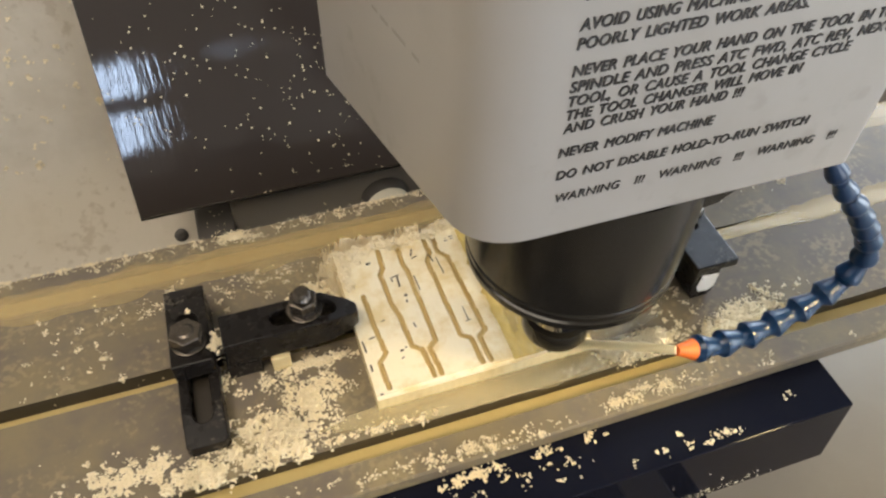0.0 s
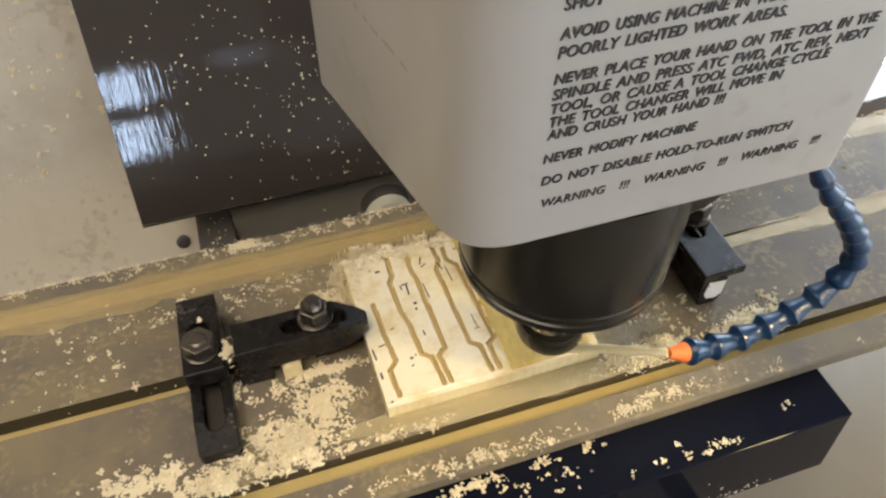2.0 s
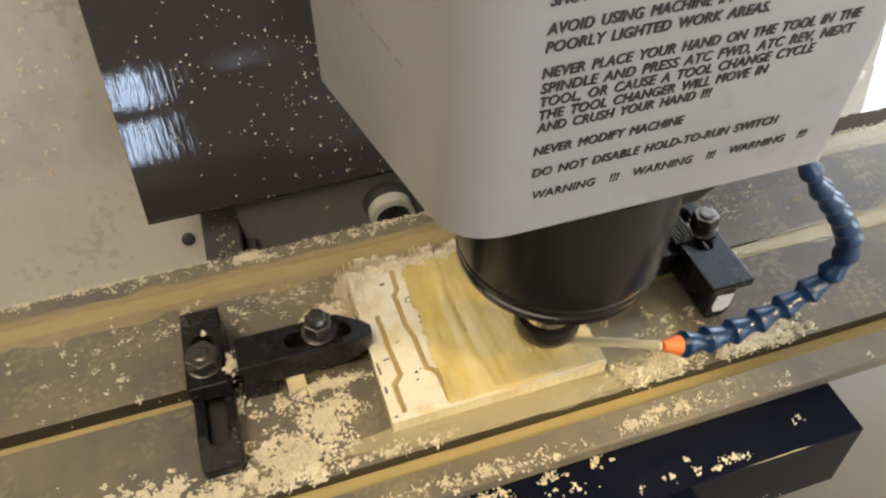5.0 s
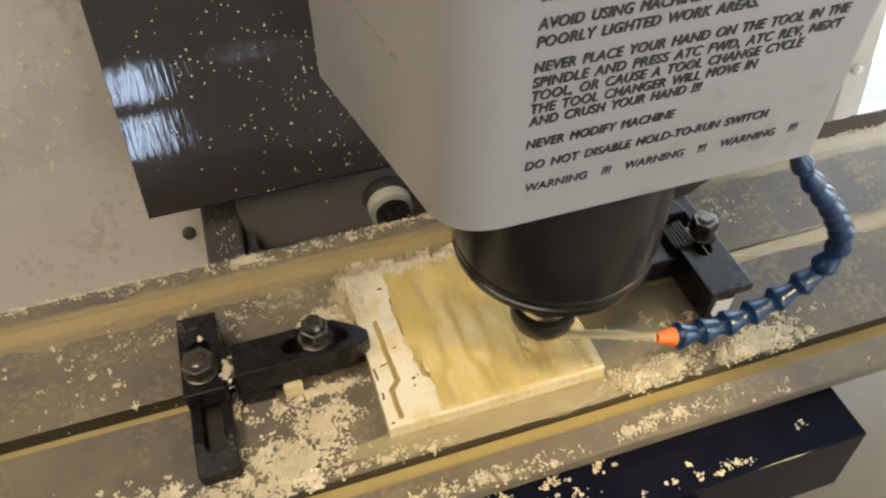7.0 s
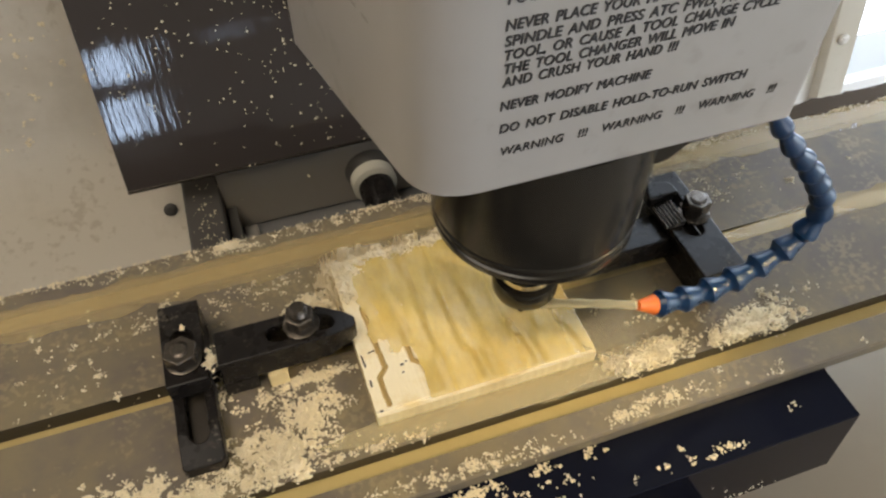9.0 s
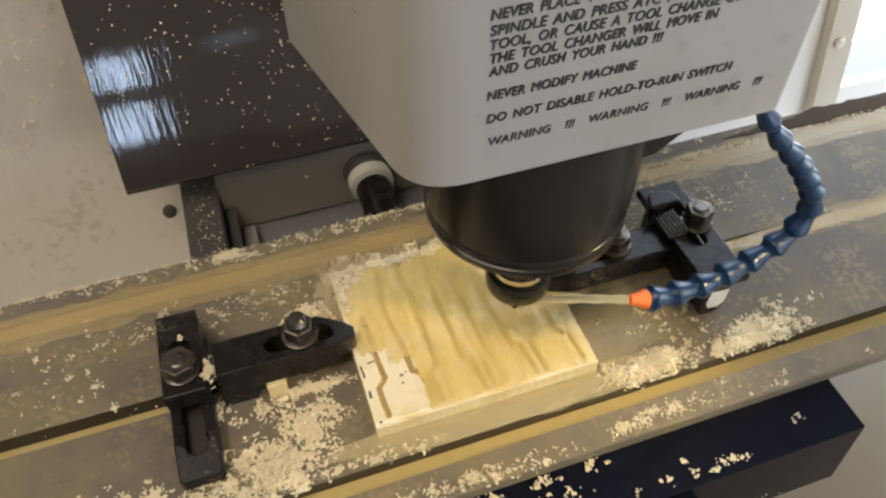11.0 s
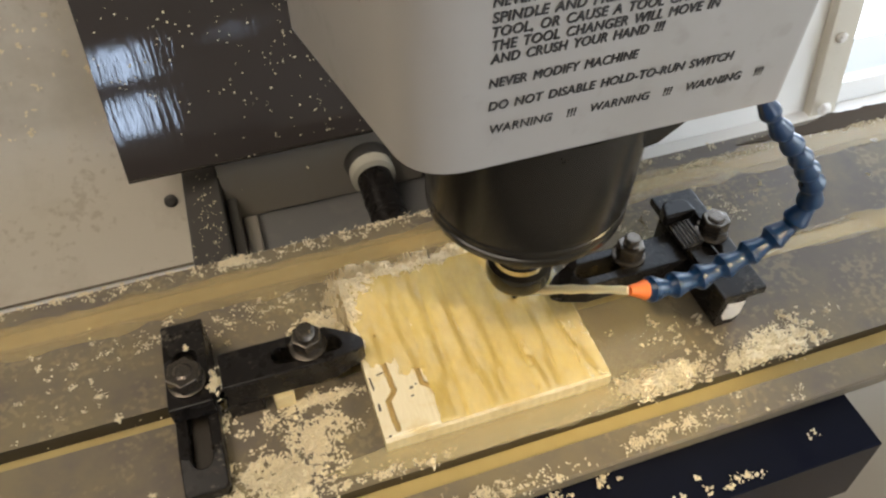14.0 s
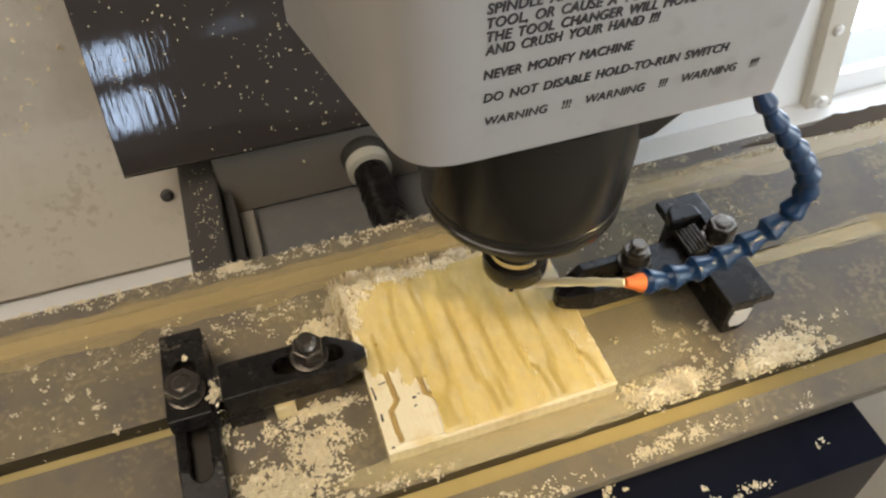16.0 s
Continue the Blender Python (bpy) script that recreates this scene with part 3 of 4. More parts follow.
part("end_mill", lathe([(0.0022, -0.0352), (0.0025, -0.035), (0.0025, -0.014), (0.004, -0.012), (0.004, 0.006)], 20), OXIDE, spindle, "small steel end mill", True)

# segmented coolant hose
hose = thing("coolant_hose", (0.285, -0.038, 0.243), "blue segmented plastic coolant hose with an orange nozzle", "coolant hose")
KNOTS = [(0.2820, -0.040, 0.2455), (0.2905, -0.043, 0.2330), (0.3010, -0.044, 0.2200), (0.3140, -0.044, 0.2055), (0.3290, -0.043, 0.1900), (0.3440, -0.041, 0.1705), (0.3590, -0.039, 0.1520),
         (0.3665, -0.038, 0.1330), (0.3650, -0.038, 0.1150), (0.3500, -0.039, 0.1010), (0.3300, -0.041, 0.0915), (0.3080, -0.043, 0.0850), (0.2870, -0.044, 0.0815), (0.2660, -0.045, 0.0815), (0.2470, -0.045, 0.0840), (0.2380, -0.045, 0.0870)]
H0 = Vector((0.285, -0.038, 0.243))


def smooth_line(knots, n):
    ks = [Vector(k) for k in knots]
    out = []
    for i in range(len(ks) - 1):
        p0, p1, p2, p3 = ks[max(i - 1, 0)], ks[i], ks[i + 1], ks[min(i + 2, len(ks) - 1)]
        for j in range(n):
            s = j / n
            out.append(0.5 * ((2 * p1) + (p2 - p0) * s + (2 * p0 - 5 * p1 + 4 * p2 - p3) * s * s + (3 * p1 - p0 - 3 * p2 + p3) * s ** 3))
    return out + [ks[-1]]


line = smooth_line(KNOTS, 40)
run = [0.0]
for a, b in zip(line, line[1:]):
    run.append(run[-1] + (b - a).length)


def along(s):
    s = min(max(s, 0), run[-1])
    i = max(k for k in range(len(run)) if run[k] <= s)
    i = min(i, len(line) - 2)
    return line[i].lerp(line[i + 1], (s - run[i]) / max(run[i + 1] - run[i], 1e-9))


SEGS = 14
step = run[-1] / SEGS
for k in range(SEGS):
    a, b = along(k * step) - H0, along((k + 1) * step + 0.001) - H0
    d = (b - a)
    prof = [(0.00, 0.0068), (0.08, 0.0069), (0.20, 0.0075), (0.52, 0.0098), (0.58, 0.0104), (0.70, 0.0105), (0.74, 0.0097), (0.86, 0.0074), (0.92, 0.0069), (1.00, 0.0068)]
    part("hose_link", tube([a + d * t for t, r in prof], [r * (0.95 if k > 7 else 0.64 + 0.04 * k) for t, r in prof], 18), BLUE, hose, smooth=True)
tip = Vector((0.2262, -0.045, 0.0915)) - H0
root = Vector((0.2405, -0.045, 0.0864)) - H0
part("nozzle", tube([root, root.lerp(tip, 0.06), root.lerp(tip, 0.3), tip, root.lerp(tip, 0.97)], [0.0066, 0.0076, 0.0062, 0.0036, 0.0028], 20), ORANGE, hose, "orange plastic nozzle", True)

jet = thing("coolant_jet", (0.2265, -0.045, 0.0915), "thin cream jet of coolant from the nozzle", "coolant")
J1 = Vector((0.178, 0.020, 0.030))
J0 = Vector((0.2265, -0.045, 0.0915))
jp = [J0.lerp(J1, t) + Vector((0, 0, 0.004 * t * (1 - t) * 2)) - J0 for t in [i / 16 for i in range(17)]]
part("stream", tube(jp, [0.0031 + 0.0004 * math.sin(i * 1.7) + 0.0008 * i / 16 for i in range(17)], 12), STREAM, jet, smooth=True)

# ---------------------------------------------------------------- the workpiece
WX0, WX1, WY0, WY1, WH = 0.0365, 0.2175, -0.081, 0.075, 0.0145
GROOVES = [[(51, 20), (52, -14), (54, -41), (47, -49), (48, -73)],
           [(76, 66), (75, 45), (71, 39), (72, 4), (75, -10), (76, -41), (83, -47), (85, -73)],
           [(94, 62), (93, 45), (95, 37), (96, -41), (89, -47), (91, -73)],
           [(119, 68), (120, 50), (115, 41), (117, -43), (124, -48), (125, -73)],
           [(128, 68), (127, 50), (134, 41), (138, -44), (131, -49), (132, -73)],
           [(160, 66), (154, 41), (158, -43), (165, -48), (168, -74)],
           [(170, 66), (176, 40), (181, -42), (174, -48), (176, -74)],
           [(194, 60), (194, 0), (200, -46), (206, -50), (208, -72)]]


def near_groove(x, y):
    best = 1.0
    for g in GROOVES:
        for (ax, ay), (bx, by) in zip(g, g[1:]):
            if min(ay, by) - 4 > y or max(ay, by) + 4 < y:
                continue
            dx, dy = bx - ax, by - ay
            s = min(1, max(0, ((x - ax) * dx + (y - ay) * dy) / (dx * dx + dy * dy)))
            best = min(best, math.hypot(x - ax - s * dx, y - ay - s * dy) / 2.2)
    return best


work = ride(thing("workpiece", (0.127, -0.003, 0.0), "cream tooling board block with milled wrench-shaped grooves, clamped to the table", "workpiece"))


def block():
    nx, ny = 210, 180
    xs, ys = np.linspace(WX0, WX1, nx), np.linspace(WY0, WY1, ny)
    verts, faces, mats = [], [], []
    for j, y in enumerate(ys):
        for i, x in enumerate(xs):
            mx, my = x * 1000, y * 1000
            d = near_groove(mx + 0.5 * noise.noise((mx * 0.2, my * 0.2, 1)), my)
            z = WH - 0.0026 * min(1.0, max(0.0, (1.0 - d) * 3.0))
            edge = max(0.0, 1 - (y - WY0) / 0.006)
            z -= 0.0012 * (edge > 0.35)
            if x > 0.205:
                z -= 0.0010 * max(0.0, noise.noise((x * 200, y * 120, 3)))
            z += 0.00012 * noise.noise((x * 500, y * 120, 5))
            rough = max(0.0, (y - 0.055) / 0.02)
            z += rough * 0.0035 * noise.noise((x * 160, y * 160, 2))
            wx = x + (0.0008 * noise.noise((y * 220, 1, 1)) if i in (0, nx - 1) else 0)
            wy = y + (0.0020 * noise.noise((x * 240, 3, 1)) if j == ny - 1 else 0.0005 * noise.noise((x * 200, 7, 1)) if j == 0 else 0)
            verts.append((wx - 0.127, wy + 0.003, z))
    for j in range(ny - 1):
        for i in range(nx - 1):
            k = j * nx + i
            faces.append((k, k + 1, k + nx + 1, k + nx))
            mats.append(0)
    rim = [i for i in range(nx)] + [j * nx + nx - 1 for j in range(1, ny)] + [(ny - 1) * nx + i for i in range(nx - 2, -1, -1)] + [j * nx for j in range(ny - 2, 0, -1)]
    low = len(verts)
    for k in rim:
        verts.append((verts[k][0], verts[k][1], 0.0))
    for i in range(len(rim)):
        j = (i + 1) % len(rim)
        faces.append((rim[j], rim[i], low + i, low + j))
        mats.append(1)
    me = bpy.data.meshes.new("block")
    me.from_pydata(verts, [], faces)
    me.materials.append(SKIN)
    me.materials.append(FOAM)
    me.materials.append(GROOVE)
    for p, k in zip(me.polygons, mats):
        c = p.center
        groove = k == 0 and near_groove((c.x + 0.127) * 1000, (c.y - 0.003) * 1000) < 0.98
        p.material_index = 2 if groove else k
    me.update()
    ob = new("block", me)
    ob.parent = work
    return ob


block()
rs = random.Random(11)
for x, y, w, h, a in ((64, 54, 3.5, 2.0, 0), (104, 55, 1.0, 8, -20), (105, 49, 4.5, 1.0, 20), (83, 33, 5, 1.1, 10), (84, 27, 1.1, 12, -3), (79, 30, 0.9, 5, 8), (86, 10, 2.2, 2.2, 0), (85, 4, 1.4, 2.5, 0),
                      (84, -22, 0.8, 5, 6), (47, -24, 4.5, 1.0, 8), (39, -31, 1.2, 11, 5), (39.5, -52, 1.4, 6, 0), (67, -43, 2.4, 1.8, 0), (66, -50, 2.0, 1.2, 15), (71, -41, 1.2, 1.2, 0), (128, -24, 0.6, 14, 2),
                      (128, -31, 4, 0.7, 5), (124, 33, 0.7, 18, 4), (142, 63, 6, 0.8, 8), (141, 60, 7, 0.8, 8), (99, 20, 0.8, 16, 3), (119, 44, 0.9, 10, 12), (60, -10, 3, 0.7, 12), (41, -77, 2, 1.4, 0)):
    part("mark", prism(rounded([(-w / 1500, -h / 1800), (w / 1500, -h / 1800 * rs.uniform(0.7, 1)), (w / 1500, h / 1800), (-w / 1500 * rs.uniform(0.6, 1), h / 1800)], [0.0003] * 4, 2), 0, 0.00025), BURN, work,
         "dark pencil mark").matrix_basis = pose(x / 1000 - 0.127, y / 1000 + 0.003, WH, 0, 0, a)

# ---------------------------------------------------------------- coolant spreading over the block, in sliding sheets
FRONT = [(0, 0.150), (1.5, 0.146), (2.5, 0.134), (3.5, 0.110), (4, 0.098), (5.2, 0.086), (6.5, 0.075), (8.5, 0.055), (11, 0.041), (16, 0.041)]


def sheet_mesh(w, y0, y1, seed, skew):
    bm = bmesh.new()
    n, m = 44, 8
    grid = []
    for j in range(n + 1):
        y = y0 + (y1 - y0) * j / n
        ledge = 0.0 if seed > 8 else 0.004 * noise.noise((y * 60, seed, 0)) + 0.002 * noise.noise((y * 200, seed, 5)) + skew * (y1 - y)
        grid.append([bm.verts.new((ledge + (w - ledge) * i / m, y + (0.006 * noise.noise((i * 0.45, seed, 2)) + 0.003 * noise.noise((i * 1.3, seed, 6)) if j == 0 and y0 > -0.05 else 0), 0.0002 * noise.noise((i * 0.5, y * 120, seed)))) for i in range(m + 1)])
    for a, b in zip(grid, grid[1:]):
        for i in range(m):
            bm.faces.new((a[i], a[i + 1], b[i + 1], b[i]))
    return bm


SHEETS = []
for k in range(9):
    x = 0.041 + 0.0195 * k
    y0 = (-0.016, -0.030)[k] if k < 2 else -0.0795
    wide = min(0.0225, 0.2165 - x)
    sh = thing("coolant_sheet", (x, 0.0, WH + 0.0008 + 0.00012 * k), "thin translucent yellow coolant sheet running over the block", "coolant", "coolant on the block")
    part("film", sheet_mesh(wide, y0, 0.070, 3.7 * k, 0.01), FILM, sh, smooth=True)
    SHEETS.append((sh, x))

# wet apron of coolant on the table in front of and beside the block
apron = ride(thing("coolant_puddle", (0.12, -0.05, 0.0004), "thin milky coolant puddle round the block", "coolant"))


def puddle(cx, cy, rx, ry, seed, n=90):
    ring = []
    for i in range(n):
        a = 2 * math.pi * i / n
        k = 1 + 0.35 * noise.noise((math.cos(a) * 1.6, math.sin(a) * 1.6, seed)) + 0.14 * noise.noise((math.cos(a) * 6, math.sin(a) * 6, seed))
        ring.append((cx + rx * k * math.cos(a), cy + ry * k * math.sin(a)))
    return prism(ring, -0.0003, 0.0002)


WET = mat("milky coolant film", (0.54, 0.45, 0.23), (0.68, 0.58, 0.34), 20, 0.2, 0.0, 0.05, 5, 0.1, alpha=0.36)
THIN = mat("drying coolant film", (0.44, 0.36, 0.19), (0.56, 0.47, 0.27), 20, 0.3, 0.0, 0.05, 5, 0.1, alpha=0.16)
part("film", puddle(0.015, -0.036, 0.135, 0.015, 2), WET, apron)
part("film", puddle(0.13, 0.02, 0.06, 0.045, 8), THIN, apron)
part("film", ribbon(-0.0430, 0.0095, 0.0006, 31, -0.115, 0.125, 120), WET, apron)

# ---------------------------------------------------------------- clamps
def obround(cx, half_len, r, n=10):
    pts = []
    for i in range(n + 1):
        a = -math.pi / 2 + math.pi * i / n
        pts.append((cx + half_len + r * math.cos(a), r * math.sin(a)))
    for i in range(n + 1):
        a = math.pi / 2 + math.pi * i / n
        pts.append((cx - half_len + r * math.cos(a), r * math.sin(a)))
    return pts


def slotted(outer, hole, z0, z1, r=0.0012):
    """A bar with a slot right through it."""
    bm = bmesh.new()
    loops = []
    for z in (z0, z1):
        es = []
        for pts in (outer, hole):
            vs = [bm.verts.new((*p, z)) for p in pts]
            es.append([bm.edges.new((vs[i], vs[(i + 1) % len(vs)])) for i in range(len(vs))])
            loops.append(vs)
        bmesh.ops.triangle_fill(bm, use_beauty=True, use_dissolve=False, edges=es[0] + es[1])
    for k in (0, 1):
        a, b = loops[k], loops[k + 2]
        for i in range(len(a)):
            j = (i + 1) % len(a)
            bm.faces.new((a[i], a[j], b[j], b[i]))
    bmesh.ops.recalc_face_normals(bm, faces=bm.faces)
    return bevel(bm, r, 2, 50)


def nut_and_stud(parent, x, y, z, r=0.0118, h=0.013, stud=0.0105, proud=0.010):
    hexa = [(x + r * math.cos(math.pi / 3 * i + 0.3), y + r * math.sin(math.pi / 3 * i + 0.3)) for i in range(6)]
    nut = part("nut", prism(hexa, z + 0.003, z + 0.003 + h, "z", 0.0011), WORN, parent, "worn steel hex nut")
    prof = [(stud * 0.6, -0.06 if z > 0.03 else -0.04)]
    zz = -0.002
    while zz < h + proud:
        prof += [(stud * 0.6, zz), (stud * 0.66, zz + 0.0009)]
        zz += 0.0018
    prof += [(stud * 0.5, h + proud + 0.001)]
    part("stud", lathe(prof, 24, (x, y, z)), WORN, nut, "threaded steel stud")
    part("washer", lathe([(0.0135, 0), (0.0140, 0.001), (0.0140, 0.0025), (0.0128, 0.003)], 32, (x, y, z)), WORN, nut, smooth=True)


def strap(length, half=0.0155, nose=0.026, z0=0.017, z1=0.044):
    outer = [(0, -half), (length - nose, -half), (length - 0.006, -half * 0.55), (length, -half * 0.25), (length, half * 0.25), (length - 0.006, half * 0.55), (length - nose, half), (0, half)]
    bm = slotted(outer, obround(length * 0.60, 0.019, 0.0072), z0, z1)
    for v in bm.verts:
        k = (v.co.x - (length - nose)) / nose
        if k > 0 and v.co.z > z0 + 0.01:
            v.co.z -= 0.010 * k
    return bm


left_clamp = ride(thing("strap_clamp", (-0.066, -0.003, 0.0), "black steel strap clamp with a worn nut holding the block", "clamp", "clamps on the table"))
part("strap", strap(0.107), OXIDE, left_clamp, smooth=False)
part("heel_block", merge(box(-0.002, 0.024, -0.015, 0.015, 0.0, 0.0165, 0.001)), OXIDE, left_clamp)
part("packing", box(0.032, 0.047, -0.0185, -0.004, 0.0, 0.0165, 0.001), FOAM, left_clamp, "cream offcut packing")
nut_and_stud(left_clamp, 0.066, 0.001, 0.0435)


def stop_bar(length, z0, z1, half=0.0155, slope=0.0, cut=0.003, hole=0.05, reach=0.035):
    """A slotted bar lying along its own y."""
    bm = slotted([(-length / 2, -half), (length / 2 - 0.028, -half), (length / 2 - cut, -half), (length / 2, -half + cut), (length / 2, half - cut), (length / 2 - cut, half), (length / 2 - 0.028, half), (-length / 2, half)], obround(length * hole, reach, 0.0075), z0, z1, 0.0012)
    for v in bm.verts:
        if v.co.z > (z0 + z1) / 2:
            v.co.z -= slope * max(0.0, v.co.x - length / 2 + 0.030) / 0.030
    bmesh.ops.rotate(bm, verts=bm.verts, cent=(0, 0, 0), matrix=Matrix.Rotation(radians(-90), 3, "Z"))
    return bm


left_stop = ride(thing("slotted_stop", (-0.0905, -0.010, 0.0), "black slotted steel stop bar bolted across the table slot", "clamp", "clamps on the table"))
part("bar", stop_bar(0.134, 0.0, 0.018, slope=0.006), OXIDE, left_stop)
part("riser", slotted([(-0.0158, -0.010), (0.0158, -0.010), (0.0158, 0.0665), (-0.0158, 0.0665)], [(p[1] * 1.0, p[0] + 0.020) for p in obround(0, 0.012, 0.0085)], 0.018, 0.036), OXIDE, left_stop)
nut_and_stud(left_stop, 0.0, 0.011, 0.0355, r=0.0135, h=0.012, proud=0.003)

right_clamp = ride(thing("strap_clamp", (0.318, 0.002, 0.0), "black strap clamp with step block and worn nut", "clamp", "clamps on the table"))
right_clamp.rotation_euler = (0, 0, math.pi)
part("strap", strap(0.117, z0=0.0165, z1=0.040), OXIDE, right_clamp)
nut_and_stud(right_clamp, 0.047, -0.003, 0.0395)
steps = [(0.0, 0.0), (0.034, 0.0)] + sum([[(0.034 - 0.0042 * i, 0.012 + 0.0052 * i), (0.034 - 0.0042 * (i + 1), 0.012 + 0.0052 * i)] for i in range(7)], []) + [(0.0, 0.050)]
part("step_block", prism(steps, -0.0150, 0.0150, "y", 0.0006), OXIDE, right_clamp, "black serrated step block").location = (-0.020, -0.010, 0)

right_stop = ride(thing("slotted_stop", (0.338, -0.004, 0.0), "black slotted stop bar with a bright bare end on the table", "clamp", "clamps on the table"))
part("bar", stop_bar(0.118, 0.038, 0.046, half=0.0200, cut=0.0012, hole=-0.10, reach=0.022), OXIDE, right_stop)
part("foot", prism([(-0.0125, 0.0), (0.0035, 0.0), (0.0080, 0.007), (0.0080, 0.0375), (-0.0165, 0.0375), (-0.0165, 0.007)], -0.056, 0.045, "y", 0.0012), OXIDE, right_stop)
part("bare_end", prism([(-0.0080, 0.0095), (0.0015, 0.0080), (0.0066, 0.0125), (0.0070, 0.029), (-0.0100, 0.031), (-0.0112, 0.016)], -0.0566, -0.0560, "y"), BARE, right_stop, "bright bare steel end face")
nut_and_stud(right_stop, 0.008, 0.006, 0.0455, h=0.016, proud=0.004)
part("block", prism(rounded([(-0.028, 0.024), (0.002, 0.024), (0.001, 0.040), (-0.022, 0.043)], [0.003, 0.003, 0.008, 0.008], 4), 0.0465, 0.058, "z", 0.002), OXIDE, right_stop)
serrated = part("serrated_face", prism([(-0.0095, 0.0), (0.0085, 0.0), (0.0085, 0.0062), (-0.0095, 0.0012)], -0.013, 0.013, "y", 0.0005), OXIDE, right_stop, "black serrated step face")
serrated.matrix_basis = pose(-0.015, 0.009, 0.0465)
ridge = None
for i in range(6):
    x = -0.0080 + 0.0029 * i
    if ridge is None:
        ridge = part("ridge", prism([(-0.0008, -0.0008), (0.0008, -0.0004), (0.0007, 0.0012), (-0.0007, 0.0008)], -0.0128, 0.0128, "y", 0.0002), WORN, serrated, "worn bright ridge")
        data = ridge.data
    else:
        ridge = new("ridge", data)
        ridge.parent = serrated
        tagged(ridge, "worn bright ridge")
    ridge.location = (x, 0.0, 0.0012 + 0.005 * (x + 0.0095) / 0.018)
# dark plate added in the left bar's slot to stand for its deep shade
part("tee_nut", box(-0.0072, 0.0072, -0.048, 0.034, 0.001, 0.008, 0.001), SLOT_SHADE, left_stop)

# ---------------------------------------------------------------- shavings
def shavings(name, spots, seed, label, loose=0.16, size=0.0017, lift=0.0, follow=None, flat=False, tilt=None, at=(0, 0, 0), mounds=(), cap=0.009):
    """Curled flakes strewn in heaps: spots of (x, y, reach x, reach y, count, heap)."""
    r = random.Random(seed)
    verts, faces = [], []
    for cx, cy, rx, ry, count, heap in spots:
        nest = []
        for _ in range(int(count * 2.4)):
            if not nest or r.random() < loose:
                nest = [r.gauss(0, 0.42), r.gauss(0, 0.42), r.uniform(0.4, 1.2)]
            u, v = nest[0] + r.gauss(0, 0.0022 * nest[2]) / rx, nest[1] + r.gauss(0, 0.0022 * nest[2]) / ry
            clump = noise.noise(((cx + u * rx) * 70, (cy + v * ry) * 70, seed))
            if clump < -0.05 and r.random() < 0.8:
                continue
            x, y = cx + u * rx, cy + v * ry
            z = lift + heap * max(0.0, 1 - (u * u + v * v) * 0.9) * r.random() * (0.5 + max(0, clump)) + size * 0.18
            s = size * r.uniform(0.5, 1.35)
            rot = Euler((r.uniform(-0.7, 0.7) * (0.3 if flat else 1), r.uniform(-0.7, 0.7) * (0.3 if flat else 1), r.uniform(0, 6.28))).to_matrix()
            n0 = len(verts)
            curl = r.uniform(0.1, 0.5) * s
            w = s * r.uniform(0.25, 0.6)
            for i, px in enumerate((-s * 0.6, -s * 0.15, s * 0.25, s * 0.6)):
                up = curl * (px / s) ** 2 * 2
                for dy, dz in ((-w, 0), (w, 0), (w * 0.8, s * 0.14), (-w * 0.8, s * 0.14)):
                    p = rot @ Vector((px, dy * r.uniform(0.7, 1.2), up + dz))
                    verts.append((x + p.x, y + p.y, max(z + p.z, lift)))
            for i in range(3):
                a, b = n0 + 4 * i, n0 + 4 * i + 4
                for k in range(4):
                    faces.append((a + k, a + (k + 1) % 4, b + (k + 1) % 4, b + k))
            faces += [(n0 + 3, n0 + 2, n0 + 1, n0), (n0 + 12, n0 + 13, n0 + 14, n0 + 15)]
    for cx, cy, rx, ry, h in mounds:
        n, base = 64, len(verts)
        for j in range(n + 1):
            for i in range(n + 1):
                u, v = 2.4 * i / n - 1.2, 2.4 * j / n - 1.2
                x, y = cx + rx * u, cy + ry * v
                lump = 0.7 * noise.noise((x * 60, y * 60, seed)) + 0.5 * noise.noise((x * 190, y * 190, seed)) + 0.55 * noise.noise((x * 480, y * 480, seed))
                z = h * (0.62 - 0.75 * math.hypot(u, v) + 1.25 * lump)
                z = min(z, 0.5 * h + 0.15 * max(0.0, z - 0.5 * h), cap + 0.0015 * lump)
                verts.append((x, y, lift + (0.0002 + z if z > 0 else -0.0006)))
        for j in range(n):
            for i in range(n):
                k = base + j * (n + 1) + i
                if max(verts[q][2] for q in (k, k + 1, k + n + 2, k + n + 1)) > lift:
                    faces.append((k, k + 1, k + n + 2, k + n + 1))
    me = bpy.data.meshes.new(name)
    me.from_pydata(verts, [], faces)
    me.materials.append(CHIP)
    me.update()
    ob = new(name, me)
    ob.location = at
    if tilt is not None:
        ob.rotation_euler = (tilt, 0, 0)
    tagged(ob, label, "shavings", "shavings", "stuff")
    if follow is not None:
        follow.append(ob)
    return ob


